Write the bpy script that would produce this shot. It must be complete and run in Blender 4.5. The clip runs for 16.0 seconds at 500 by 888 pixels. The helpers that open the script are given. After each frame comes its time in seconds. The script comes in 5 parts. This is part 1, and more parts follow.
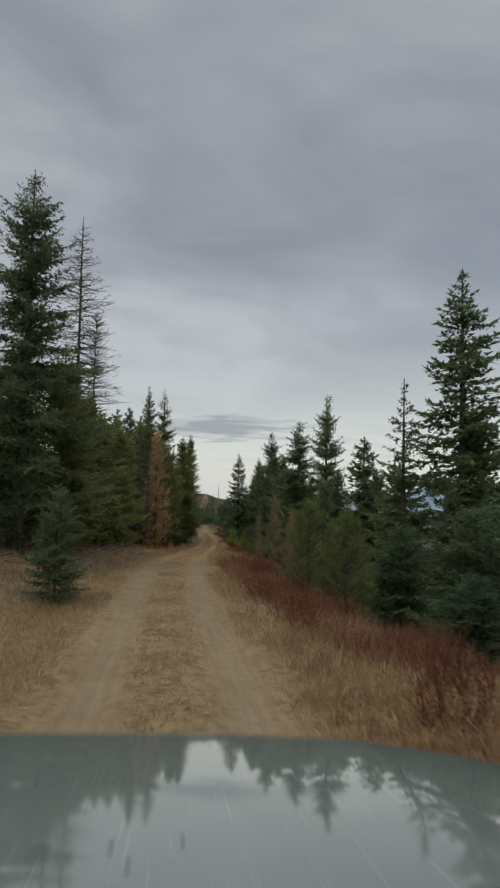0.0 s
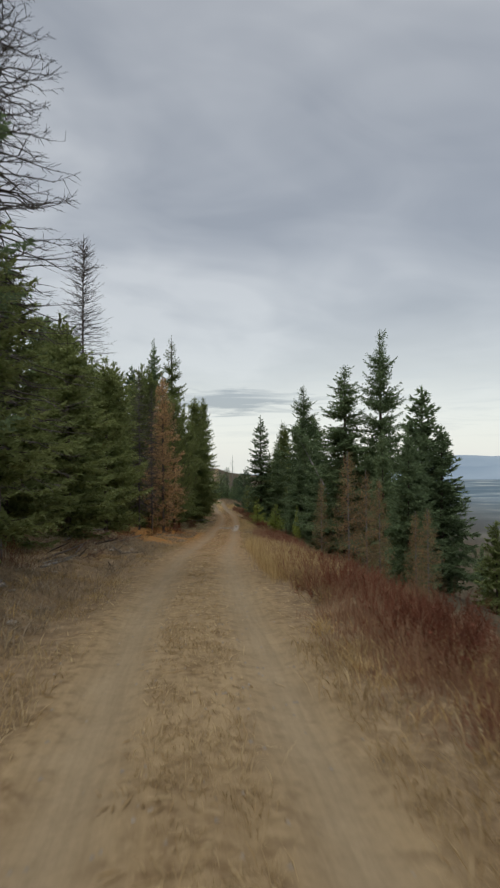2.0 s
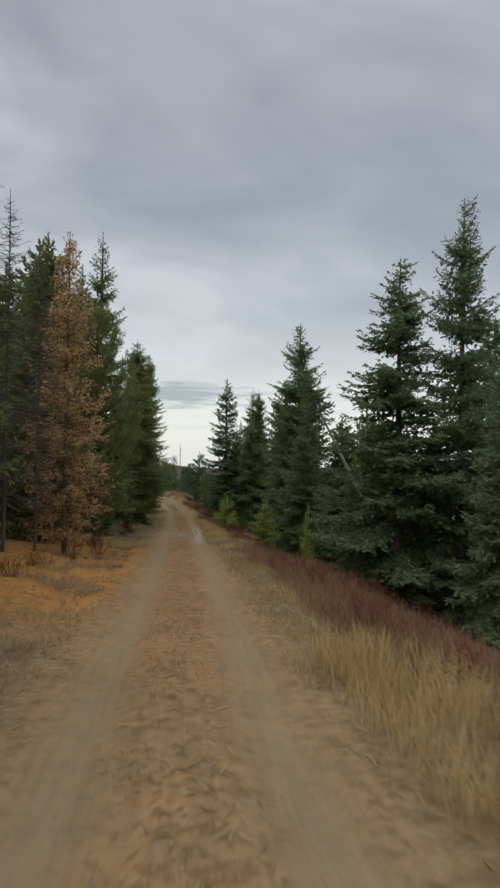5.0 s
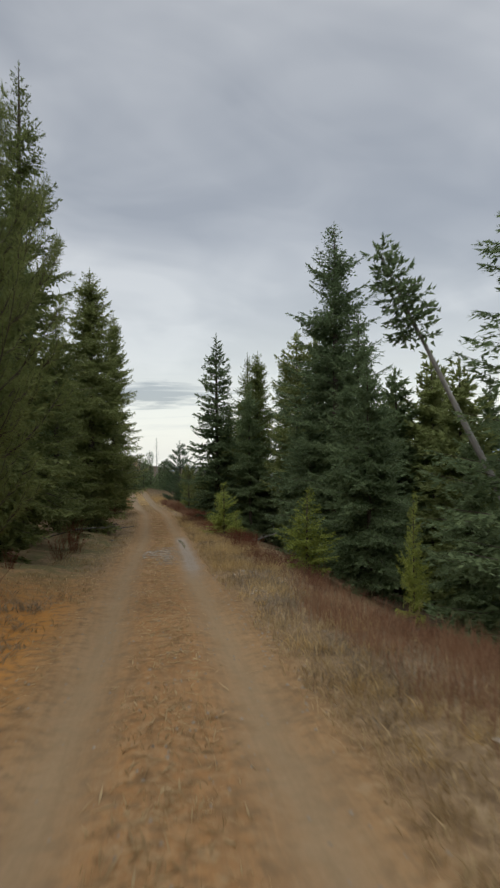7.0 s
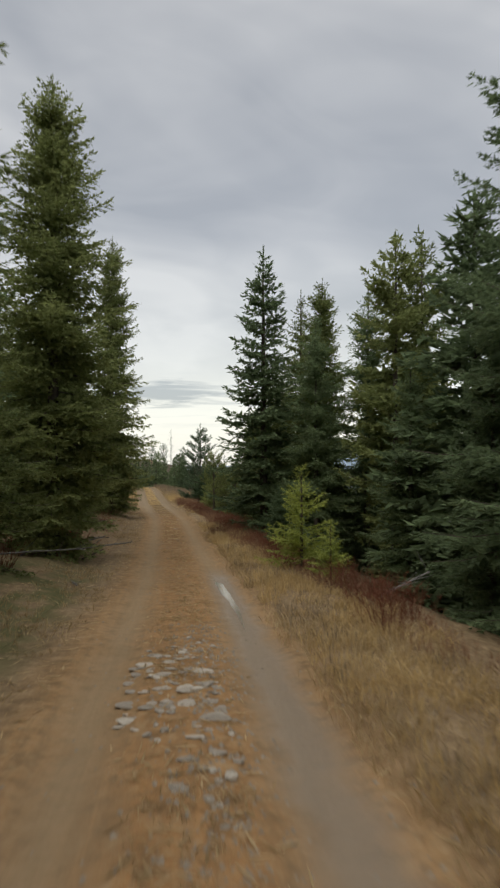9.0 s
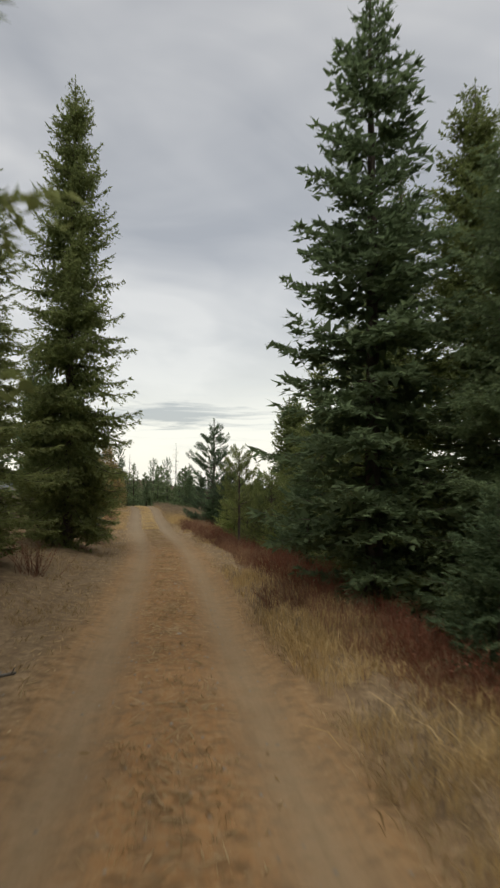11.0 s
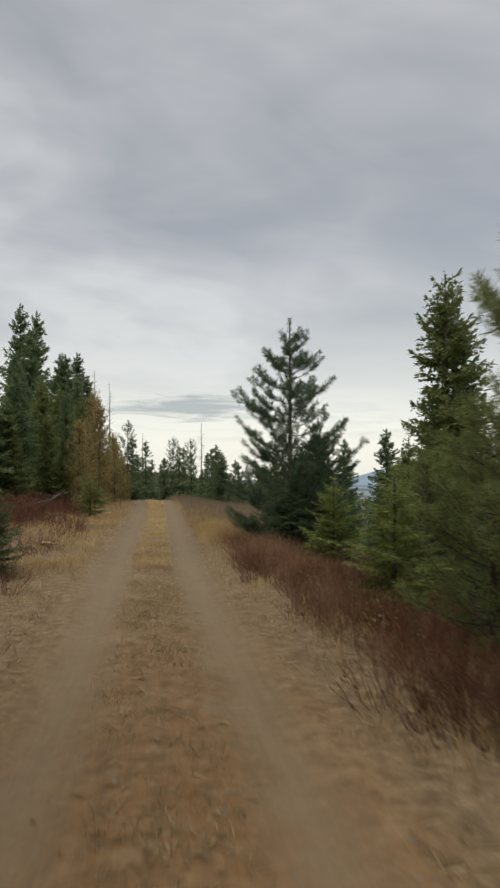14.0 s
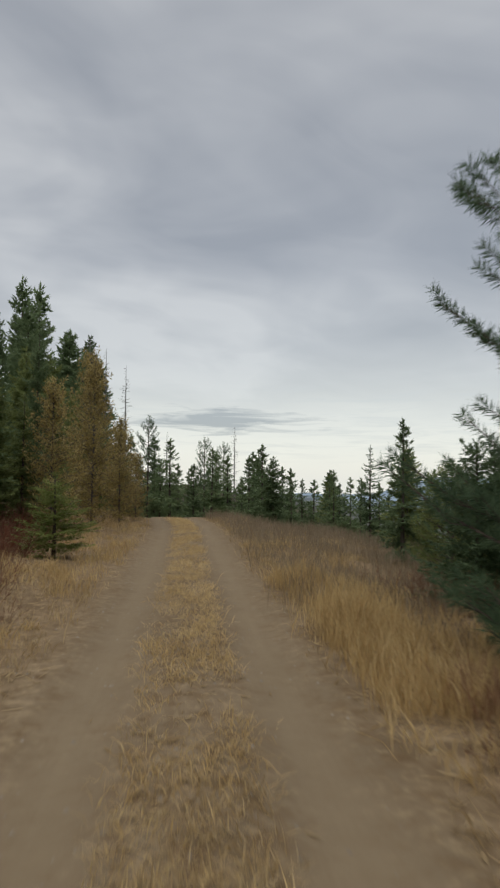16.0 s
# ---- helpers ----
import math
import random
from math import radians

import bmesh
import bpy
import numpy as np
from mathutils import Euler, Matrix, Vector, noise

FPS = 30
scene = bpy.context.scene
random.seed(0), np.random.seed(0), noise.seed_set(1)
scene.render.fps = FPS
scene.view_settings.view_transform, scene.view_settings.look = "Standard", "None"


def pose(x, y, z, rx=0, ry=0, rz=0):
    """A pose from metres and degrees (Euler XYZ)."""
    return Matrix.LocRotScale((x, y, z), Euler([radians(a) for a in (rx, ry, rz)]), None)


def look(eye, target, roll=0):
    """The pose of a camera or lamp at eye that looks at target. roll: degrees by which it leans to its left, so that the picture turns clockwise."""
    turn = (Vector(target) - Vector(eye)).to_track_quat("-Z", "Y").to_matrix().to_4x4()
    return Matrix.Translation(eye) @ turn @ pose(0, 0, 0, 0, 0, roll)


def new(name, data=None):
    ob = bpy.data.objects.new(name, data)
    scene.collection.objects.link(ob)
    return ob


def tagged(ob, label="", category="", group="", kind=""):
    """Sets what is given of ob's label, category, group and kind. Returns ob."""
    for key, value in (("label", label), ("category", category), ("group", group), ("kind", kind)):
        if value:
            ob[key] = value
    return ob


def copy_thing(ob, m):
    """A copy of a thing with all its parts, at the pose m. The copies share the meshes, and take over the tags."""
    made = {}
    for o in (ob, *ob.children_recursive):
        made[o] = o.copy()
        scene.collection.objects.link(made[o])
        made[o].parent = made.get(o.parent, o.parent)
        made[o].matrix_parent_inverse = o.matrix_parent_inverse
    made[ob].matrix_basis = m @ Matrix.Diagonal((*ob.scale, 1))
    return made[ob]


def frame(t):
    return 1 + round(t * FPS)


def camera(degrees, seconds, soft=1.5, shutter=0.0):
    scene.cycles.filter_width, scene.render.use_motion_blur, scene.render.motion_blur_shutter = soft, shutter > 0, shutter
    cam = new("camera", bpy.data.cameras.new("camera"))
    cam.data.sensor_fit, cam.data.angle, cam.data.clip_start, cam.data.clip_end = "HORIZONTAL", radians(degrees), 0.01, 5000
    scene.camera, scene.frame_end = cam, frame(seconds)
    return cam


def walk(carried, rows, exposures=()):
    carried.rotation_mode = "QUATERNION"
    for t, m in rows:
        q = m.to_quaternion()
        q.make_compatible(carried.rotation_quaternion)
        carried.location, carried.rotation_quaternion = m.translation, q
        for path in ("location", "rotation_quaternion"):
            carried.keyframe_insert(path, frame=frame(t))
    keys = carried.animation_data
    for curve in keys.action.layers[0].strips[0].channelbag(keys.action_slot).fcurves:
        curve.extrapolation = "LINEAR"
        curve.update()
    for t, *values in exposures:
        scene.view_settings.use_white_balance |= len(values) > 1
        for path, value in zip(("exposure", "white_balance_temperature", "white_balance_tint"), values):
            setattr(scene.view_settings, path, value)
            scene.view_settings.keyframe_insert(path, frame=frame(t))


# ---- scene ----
cam = camera(40.00, 16.0, soft=2.3, shutter=0.25)


def aim(x, y, z, yaw, pitch, roll):
    return pose(x, y, z, 90 + pitch, 0, yaw) @ pose(0, 0, 0, 0, 0, roll)


# seconds, place in metres, yaw, pitch and roll in degrees
PATH = [
    (0, 0.000, 0.000, 1.902, -3.54, 3.73, 1.06),
    (0.5, -0.212, 3.806, 1.716, -3.79, 3.09, -0.39),
    (1, -0.443, 7.607, 1.527, -3.92, 2.22, -0.71),
    (1.5, -0.659, 11.433, 1.346, -3.40, 1.56, -0.88),
    (2, -0.864, 15.313, 1.170, -2.75, 1.53, -0.46),
    (2.5, -1.051, 19.231, 1.002, -3.13, 2.10, 0.06),
    (3, -1.206, 23.176, 0.823, -3.91, 1.74, 0.59),
    (3.5, -1.314, 27.140, 0.612, -4.88, 1.16, 1.20),
    (4, -1.379, 31.131, 0.362, -5.78, 0.92, 0.75),
    (4.5, -1.402, 35.156, 0.076, -6.61, 0.91, 0.49),
    (5, -1.379, 39.223, -0.236, -7.35, 1.02, 0.95),
    (5.5, -1.309, 43.341, -0.563, -8.01, 1.13, 2.15),
    (6, -1.191, 47.513, -0.896, -8.57, 1.14, 3.17),
    (6.5, -1.030, 51.736, -1.224, -9.03, 0.94, 0.92),
    (7, -0.845, 55.992, -1.545, -9.29, 0.90, -0.58),
    (7.5, -0.671, 60.260, -1.859, -9.43, 0.22, -0.98),
    (8, -0.552, 64.567, -2.146, -8.93, 0.22, -1.02),
    (8.5, -0.477, 68.980, -2.410, -8.36, 0.42, -0.44),
    (9, -0.398, 73.539, -2.674, -8.12, 0.85, -0.06),
    (9.5, -0.248, 78.142, -2.963, -7.92, 0.74, -0.38),
    (10, -0.011, 82.712, -3.280, -7.40, 1.42, 0.49),
    (10.5, 0.184, 87.254, -3.579, -7.34, 2.11, 0.45),
    (11, 0.311, 91.762, -3.846, -7.62, 2.69, 0.22),
    (11.5, 0.386, 96.229, -4.079, -8.08, 3.07, 0.11),
    (12, 0.437, 100.647, -4.277, -8.58, 3.13, 0.17),
    (12.5, 0.496, 105.010, -4.442, -8.99, 2.77, 0.37),
    (13, 0.575, 109.318, -4.580, -9.17, 1.87, 0.48),
    (13.5, 0.641, 113.589, -4.706, -8.66, 1.81, 0.93),
    (14, 0.613, 117.835, -4.826, -5.69, 2.02, 0.03),
    (14.5, 0.477, 122.051, -4.943, -4.42, 2.44, 0.48),
    (15, 0.271, 126.258, -5.064, -4.10, 2.92, 0.94),
    (15.5, 0.054, 130.449, -5.194, -3.57, 3.09, 0.75),
    (16, -0.159, 134.627, -5.328, -3.57, 3.14, 0.67),
]
# seconds, stops, kelvin, tint: the phone adapts as the forest closes in
EXPOSURES = [(0, -0.30, 6300, 4.4), (0.5, -0.10, 6300, 4.4), (1.5, 0.0, 6300, 4.4), (4, 0.0, 6300, 4.4), (6, 0.05, 6300, 4.4), (8.5, 0.22, 6600, 4.7), (10, 0.27, 6700, 4.7), (12.5, 0.24, 6800, 5.2), (16, 0.0, 6450, 4.6)]
walk(cam, [(t, aim(*row)) for t, *row in PATH], EXPOSURES)

# ---- world and light ----
world = bpy.data.worlds.new("overcast_sky")
scene.world = world
world.use_nodes = True
wn, wl = world.node_tree.nodes, world.node_tree.links
wn.clear()


def wmath(op, a, b=None, clamp=False):
    n = wn.new("ShaderNodeMath")
    n.operation, n.use_clamp = op, clamp
    for slot, v in ((0, a), (1, b)):
        if v is None:
            continue
        if isinstance(v, (int, float)):
            n.inputs[slot].default_value = v
        else:
            wl.new(v, n.inputs[slot])
    return n.outputs[0]


def wramp(fac, stops):
    n = wn.new("ShaderNodeValToRGB")
    el = n.color_ramp.elements
    while len(el) < len(stops):
        el.new(0.5)
    for e, (p, c) in zip(el, stops):
        e.position, e.color = p, (*c, 1)
    wl.new(fac, n.inputs[0])
    return n.outputs[0]


def wmix(fac, a, b, blend="MIX"):
    n = wn.new("ShaderNodeMix")
    n.data_type, n.blend_type = "RGBA", blend
    for slot, v in ((0, fac), (6, a), (7, b)):
        if isinstance(v, (int, float)):
            n.inputs[slot].default_value = v
        elif isinstance(v, tuple):
            n.inputs[slot].default_value = (*v, 1)
        else:
            wl.new(v, n.inputs[slot])
    return n.outputs[2]


SUN_ELEVATION, SUN_AZIMUTH = radians(48), radians(205)
sky = wn.new("ShaderNodeTexSky")
sky.sky_type, sky.sun_disc = "NISHITA", False
sky.sun_elevation, sky.sun_rotation = SUN_ELEVATION, SUN_AZIMUTH
coords = wn.new("ShaderNodeTexCoord")
split = wn.new("ShaderNodeSeparateXYZ")
wl.new(coords.outputs["Generated"], split.inputs[0])
sx, sy, sz = split.outputs
up = wmath("MAXIMUM", sz, 0.0)
lift = wmath("ADD", up, 0.28)
WIND = radians(74)
px, py = wmath("DIVIDE", sx, lift), wmath("DIVIDE", sy, lift)
along_wind = wmath("ADD", wmath("MULTIPLY", px, math.sin(WIND)), wmath("MULTIPLY", py, math.cos(WIND)))
across_wind = wmath("SUBTRACT", wmath("MULTIPLY", px, math.cos(WIND)), wmath("MULTIPLY", py, math.sin(WIND)))
turned = wn.new("ShaderNodeCombineXYZ")
wl.new(wmath("MULTIPLY", along_wind, 0.95), turned.inputs[0])
wl.new(wmath("MULTIPLY", across_wind, 1.35), turned.inputs[1])
turned.inputs[2].default_value = 2.7


def wnoise(vector, scale, detail, rough, warp=0.0):
    n = wn.new("ShaderNodeTexNoise")
    n.inputs["Scale"].default_value, n.inputs["Detail"].default_value = scale, detail
    n.inputs["Roughness"].default_value, n.inputs["Distortion"].default_value = rough, warp
    wl.new(vector, n.inputs["Vector"])
    return n.outputs["Fac"]


billow = wnoise(turned.outputs[0], 1.25, 4.0, 0.45, 1.0)
fine = wnoise(turned.outputs[0], 3.2, 3.0, 0.5, 0.8)
cover = wmath("ADD", wmath("MULTIPLY", billow, 0.78), wmath("MULTIPLY", fine, 0.22))
cloud = wramp(cover, [(0.36, (0.312, 0.314, 0.345)), (0.50, (0.410, 0.406, 0.432)), (0.63, (0.556, 0.542, 0.556))])
# an overcast sky is brightest overhead, and has a clear pale gap along the horizon
overhead = wramp(up, [(0.60, (1.0, 1.0, 1.0)), (0.97, (3.3, 3.26, 3.2))])
cloud = wmix(1.0, cloud, overhead, "MULTIPLY")
edge = wmath("ADD", sz, wmath("MULTIPLY", wmath("SUBTRACT", billow, 0.5), 0.10))
gap = wramp(edge, [(0.03, (1, 1, 1)), (0.07, (0.92, 0.92, 0.92)), (0.115, (0.52, 0.52, 0.52)), (0.19, (0.20, 0.20, 0.20)), (0.30, (0, 0, 0))])
band = wmix(gap, cloud, (0.775, 0.745, 0.705))
# low dark streaks of cloud in the gap, the largest over the road
low = wn.new("ShaderNodeCombineXYZ")
wl.new(wmath("MULTIPLY", sx, 4.0), low.inputs[0])
wl.new(wmath("MULTIPLY", sy, 4.0), low.inputs[1])
wl.new(wmath("MULTIPLY", sz, 46.0), low.inputs[2])
streak = wnoise(low.outputs[0], 2.2, 5.0, 0.6, 0.6)
ragged = wmath("MULTIPLY", wmath("SUBTRACT", streak, 0.5), 0.060)
long = wmath("ABSOLUTE", wmath("SUBTRACT", wmath("DIVIDE", sx, wmath("MAXIMUM", sy, 0.05)), 0.015))
thick = wmath("ABSOLUTE", wmath("SUBTRACT", wmath("ADD", sz, ragged), 0.088))
body_of = wramp(wmath("ADD", wmath("MULTIPLY", thick, 11.0), wmath("MULTIPLY", long, 1.2)), [(0.09, (1, 1, 1)), (0.24, (0, 0, 0))])
ahead = wmath("GREATER_THAN", sy, 0.05)
dark = wmath("MULTIPLY", body_of, ahead)
height = wramp(sz, [(0.02, (0, 0, 0)), (0.05, (1, 1, 1)), (0.12, (1, 1, 1)), (0.17, (0, 0, 0))])
veil = wmath("MULTIPLY", wramp(streak, [(0.50, (0, 0, 0)), (0.68, (0.5, 0.5, 0.5))]), height)
band = wmix(veil, band, (0.56, 0.555, 0.56))
band = wmix(dark, band, (0.37, 0.372, 0.392))
thin = wmix(0.02, band, sky.outputs[0])
background = wn.new("ShaderNodeBackground")
background.inputs[1].default_value = 1.0
wl.new(thin, background.inputs[0])
wout = wn.new("ShaderNodeOutputWorld")
wl.new(background.outputs[0], wout.inputs[0])

sun_data = bpy.data.lights.new("sun", "SUN")
sun_data.energy, sun_data.angle, sun_data.color = 0.9, radians(25), (1.0, 0.97, 0.93)
sun = new("sun", sun_data)
sun.matrix_world = look((0, 0, 0), (-math.sin(SUN_AZIMUTH) * math.cos(SUN_ELEVATION),
                                    -math.cos(SUN_AZIMUTH) * math.cos(SUN_ELEVATION), -math.sin(SUN_ELEVATION)))


# ---- materials ----
def material(name, rough=0.9, metal=0.0, spec=0.3):
    m = bpy.data.materials.new(name)
    m.use_nodes = True
    bsdf = m.node_tree.nodes["Principled BSDF"]
    bsdf.inputs["Roughness"].default_value = rough
    bsdf.inputs["Metallic"].default_value = metal
    bsdf.inputs["Specular IOR Level"].default_value = spec
    return m, m.node_tree.nodes, m.node_tree.links, bsdf


def ramp(nt, fac, stops):
    n = nt.nodes.new("ShaderNodeValToRGB")
    el = n.color_ramp.elements
    while len(el) < len(stops):
        el.new(0.5)
    for e, (p, c) in zip(el, stops):
        e.position, e.color = p, ((*c, 1) if isinstance(c, tuple) else (c, c, c, 1))
    nt.links.new(fac, n.inputs[0])
    return n.outputs[0]


def tex(nt, vector, scale, detail=4.0, rough=0.55, warp=0.0):
    n = nt.nodes.new("ShaderNodeTexNoise")
    n.inputs["Scale"].default_value, n.inputs["Detail"].default_value = scale, detail
    n.inputs["Roughness"].default_value, n.inputs["Distortion"].default_value = rough, warp
    if vector is not None:
        nt.links.new(vector, n.inputs["Vector"])
    return n.outputs["Fac"]


def mixc(nt, fac, a, b, blend="MIX"):
    n = nt.nodes.new("ShaderNodeMix")
    n.data_type, n.blend_type = "RGBA", blend
    for slot, v in ((0, fac), (6, a), (7, b)):
        if isinstance(v, (int, float)):
            n.inputs[slot].default_value = v
        elif isinstance(v, tuple):
            n.inputs[slot].default_value = (*v, 1)
        else:
            nt.links.new(v, n.inputs[slot])
    return n.outputs[2]


def calc(nt, op, a, b=None, clamp=False):
    n = nt.nodes.new("ShaderNodeMath")
    n.operation, n.use_clamp = op, clamp
    for slot, v in ((0, a), (1, b)):
        if v is None:
            continue
        if isinstance(v, (int, float)):
            n.inputs[slot].default_value = v
        else:
            nt.links.new(v, n.inputs[slot])
    return n.outputs[0]


def bump(nt, height, strength, distance, bsdf):
    n = nt.nodes.new("ShaderNodeBump")
    n.inputs["Strength"].default_value, n.inputs["Distance"].default_value = strength, distance
    nt.links.new(height, n.inputs["Height"])
    nt.links.new(n.outputs[0], bsdf.inputs["Normal"])


def place_of(nt):
    return nt.nodes.new("ShaderNodeTexCoord").outputs["Object"]


def foliage(name, dark, mid, light, spread=0.35):
    """Needles or leaves: every sprig and every plant a little different."""
    m, nodes, links, bsdf = material(name, rough=0.75, spec=0.15)
    nt = m.node_tree
    sprig = nodes.new("ShaderNodeNewGeometry").outputs["Random Per Island"]
    plant = nodes.new("ShaderNodeObjectInfo").outputs["Random"]
    patch = tex(nt, place_of(nt), 0.9, 3.0)
    f = calc(nt, "ADD", calc(nt, "MULTIPLY", sprig, 0.36), calc(nt, "MULTIPLY", patch, 0.64))
    f = calc(nt, "ADD", f, calc(nt, "MULTIPLY", calc(nt, "SUBTRACT", plant, 0.5), spread), clamp=True)
    colour = ramp(nt, f, [(0.15, dark), (0.5, mid), (0.85, light)])
    links.new(colour, bsdf.inputs["Base Color"])
    # thin leaves let some light through
    through_leaf = nodes.new("ShaderNodeBsdfTranslucent")
    links.new(colour, through_leaf.inputs[0])
    both = nodes.new("ShaderNodeMixShader")
    both.inputs[0].default_value = 0.5
    links.new(bsdf.outputs[0], both.inputs[1])
    links.new(through_leaf.outputs[0], both.inputs[2])
    links.new(both.outputs[0], nodes["Material Output"].inputs["Surface"])
    return m


def barked(name, dark, light, scale=6.0):
    m, nodes, links, bsdf = material(name, rough=0.95, spec=0.15)
    nt = m.node_tree
    where = nodes.new("ShaderNodeMapping")
    where.inputs["Scale"].default_value = (1.0, 1.0, 0.25)
    links.new(place_of(nt), where.inputs[0])
    f = tex(nt, where.outputs[0], scale, 5.0, 0.65)
    links.new(ramp(nt, f, [(0.3, dark), (0.7, light)]), bsdf.inputs["Base Color"])
    bump(nt, f, 0.6, 0.03, bsdf)
    return m


FIR = foliage("fir_needles", (0.092, 0.124, 0.064), (0.154, 0.205, 0.100), (0.225, 0.282, 0.138))
FIR_DEEP = foliage("deep_green_needles", (0.058, 0.088, 0.046), (0.104, 0.148, 0.074), (0.165, 0.212, 0.105))
FIR_OLIVE = foliage("fir_needles_olive", (0.104, 0.128, 0.046), (0.182, 0.212, 0.076), (0.275, 0.302, 0.115))
OLIVE_YOUNG = foliage("young_olive_needles", (0.118, 0.148, 0.046), (0.215, 0.250, 0.078), (0.32, 0.355, 0.115))
FIR_YOUNG = foliage("young_fir_needles", (0.150, 0.180, 0.040), (0.295, 0.335, 0.078), (0.45, 0.475, 0.135))
PINE = foliage("pine_needles", (0.062, 0.098, 0.054), (0.120, 0.172, 0.092), (0.195, 0.250, 0.142))
LARCH = foliage("larch_needles_autumn", (0.27, 0.168, 0.078), (0.53, 0.340, 0.165), (0.68, 0.48, 0.27))
BROWN = foliage("withered_leaves", (0.18, 0.130, 0.046), (0.35, 0.270, 0.100), (0.50, 0.41, 0.19))
BARK = barked("conifer_bark", (0.045, 0.036, 0.030), (0.13, 0.105, 0.085))
BARK_GREY = barked("dead_wood", (0.10, 0.095, 0.088), (0.27, 0.255, 0.235))
BARK_PALE = barked("pale_weathered_bark", (0.17, 0.16, 0.15), (0.40, 0.38, 0.35))
TWIG_GREY = barked("grey_twigs", (0.06, 0.052, 0.045), (0.15, 0.13, 0.115), 3.0)
PINE_SOFT = foliage("soft_pine_needles", (0.088, 0.110, 0.036), (0.165, 0.196, 0.062), (0.255, 0.285, 0.105))
WISP = foliage("faded_larch_needles", (0.18, 0.112, 0.052), (0.33, 0.215, 0.100), (0.47, 0.335, 0.175))
STEM_RED = foliage("red_brown_stems", (0.10, 0.036, 0.022), (0.22, 0.082, 0.048), (0.34, 0.165, 0.10))
SPLIT_WOOD = barked("split_wood", (0.34, 0.25, 0.15), (0.56, 0.44, 0.29))
BRUSH = foliage("tangled_brush", (0.090, 0.046, 0.030), (0.185, 0.092, 0.056), (0.29, 0.172, 0.115))
GRASS = foliage("dry_grass", (0.155, 0.103, 0.050), (0.335, 0.235, 0.118), (0.55, 0.43, 0.25))
RUSTY = foliage("rusty_dead_weeds", (0.105, 0.052, 0.030), (0.225, 0.115, 0.066), (0.36, 0.225, 0.135))
GRASS_PALE = foliage("pale_seeding_grass", (0.16, 0.12, 0.075), (0.31, 0.245, 0.165), (0.47, 0.40, 0.30))
GRASS_GOLD = foliage("dry_golden_grass", (0.19, 0.120, 0.052), (0.48, 0.335, 0.148), (0.72, 0.55, 0.295))


PUDDLE_U = 0.93


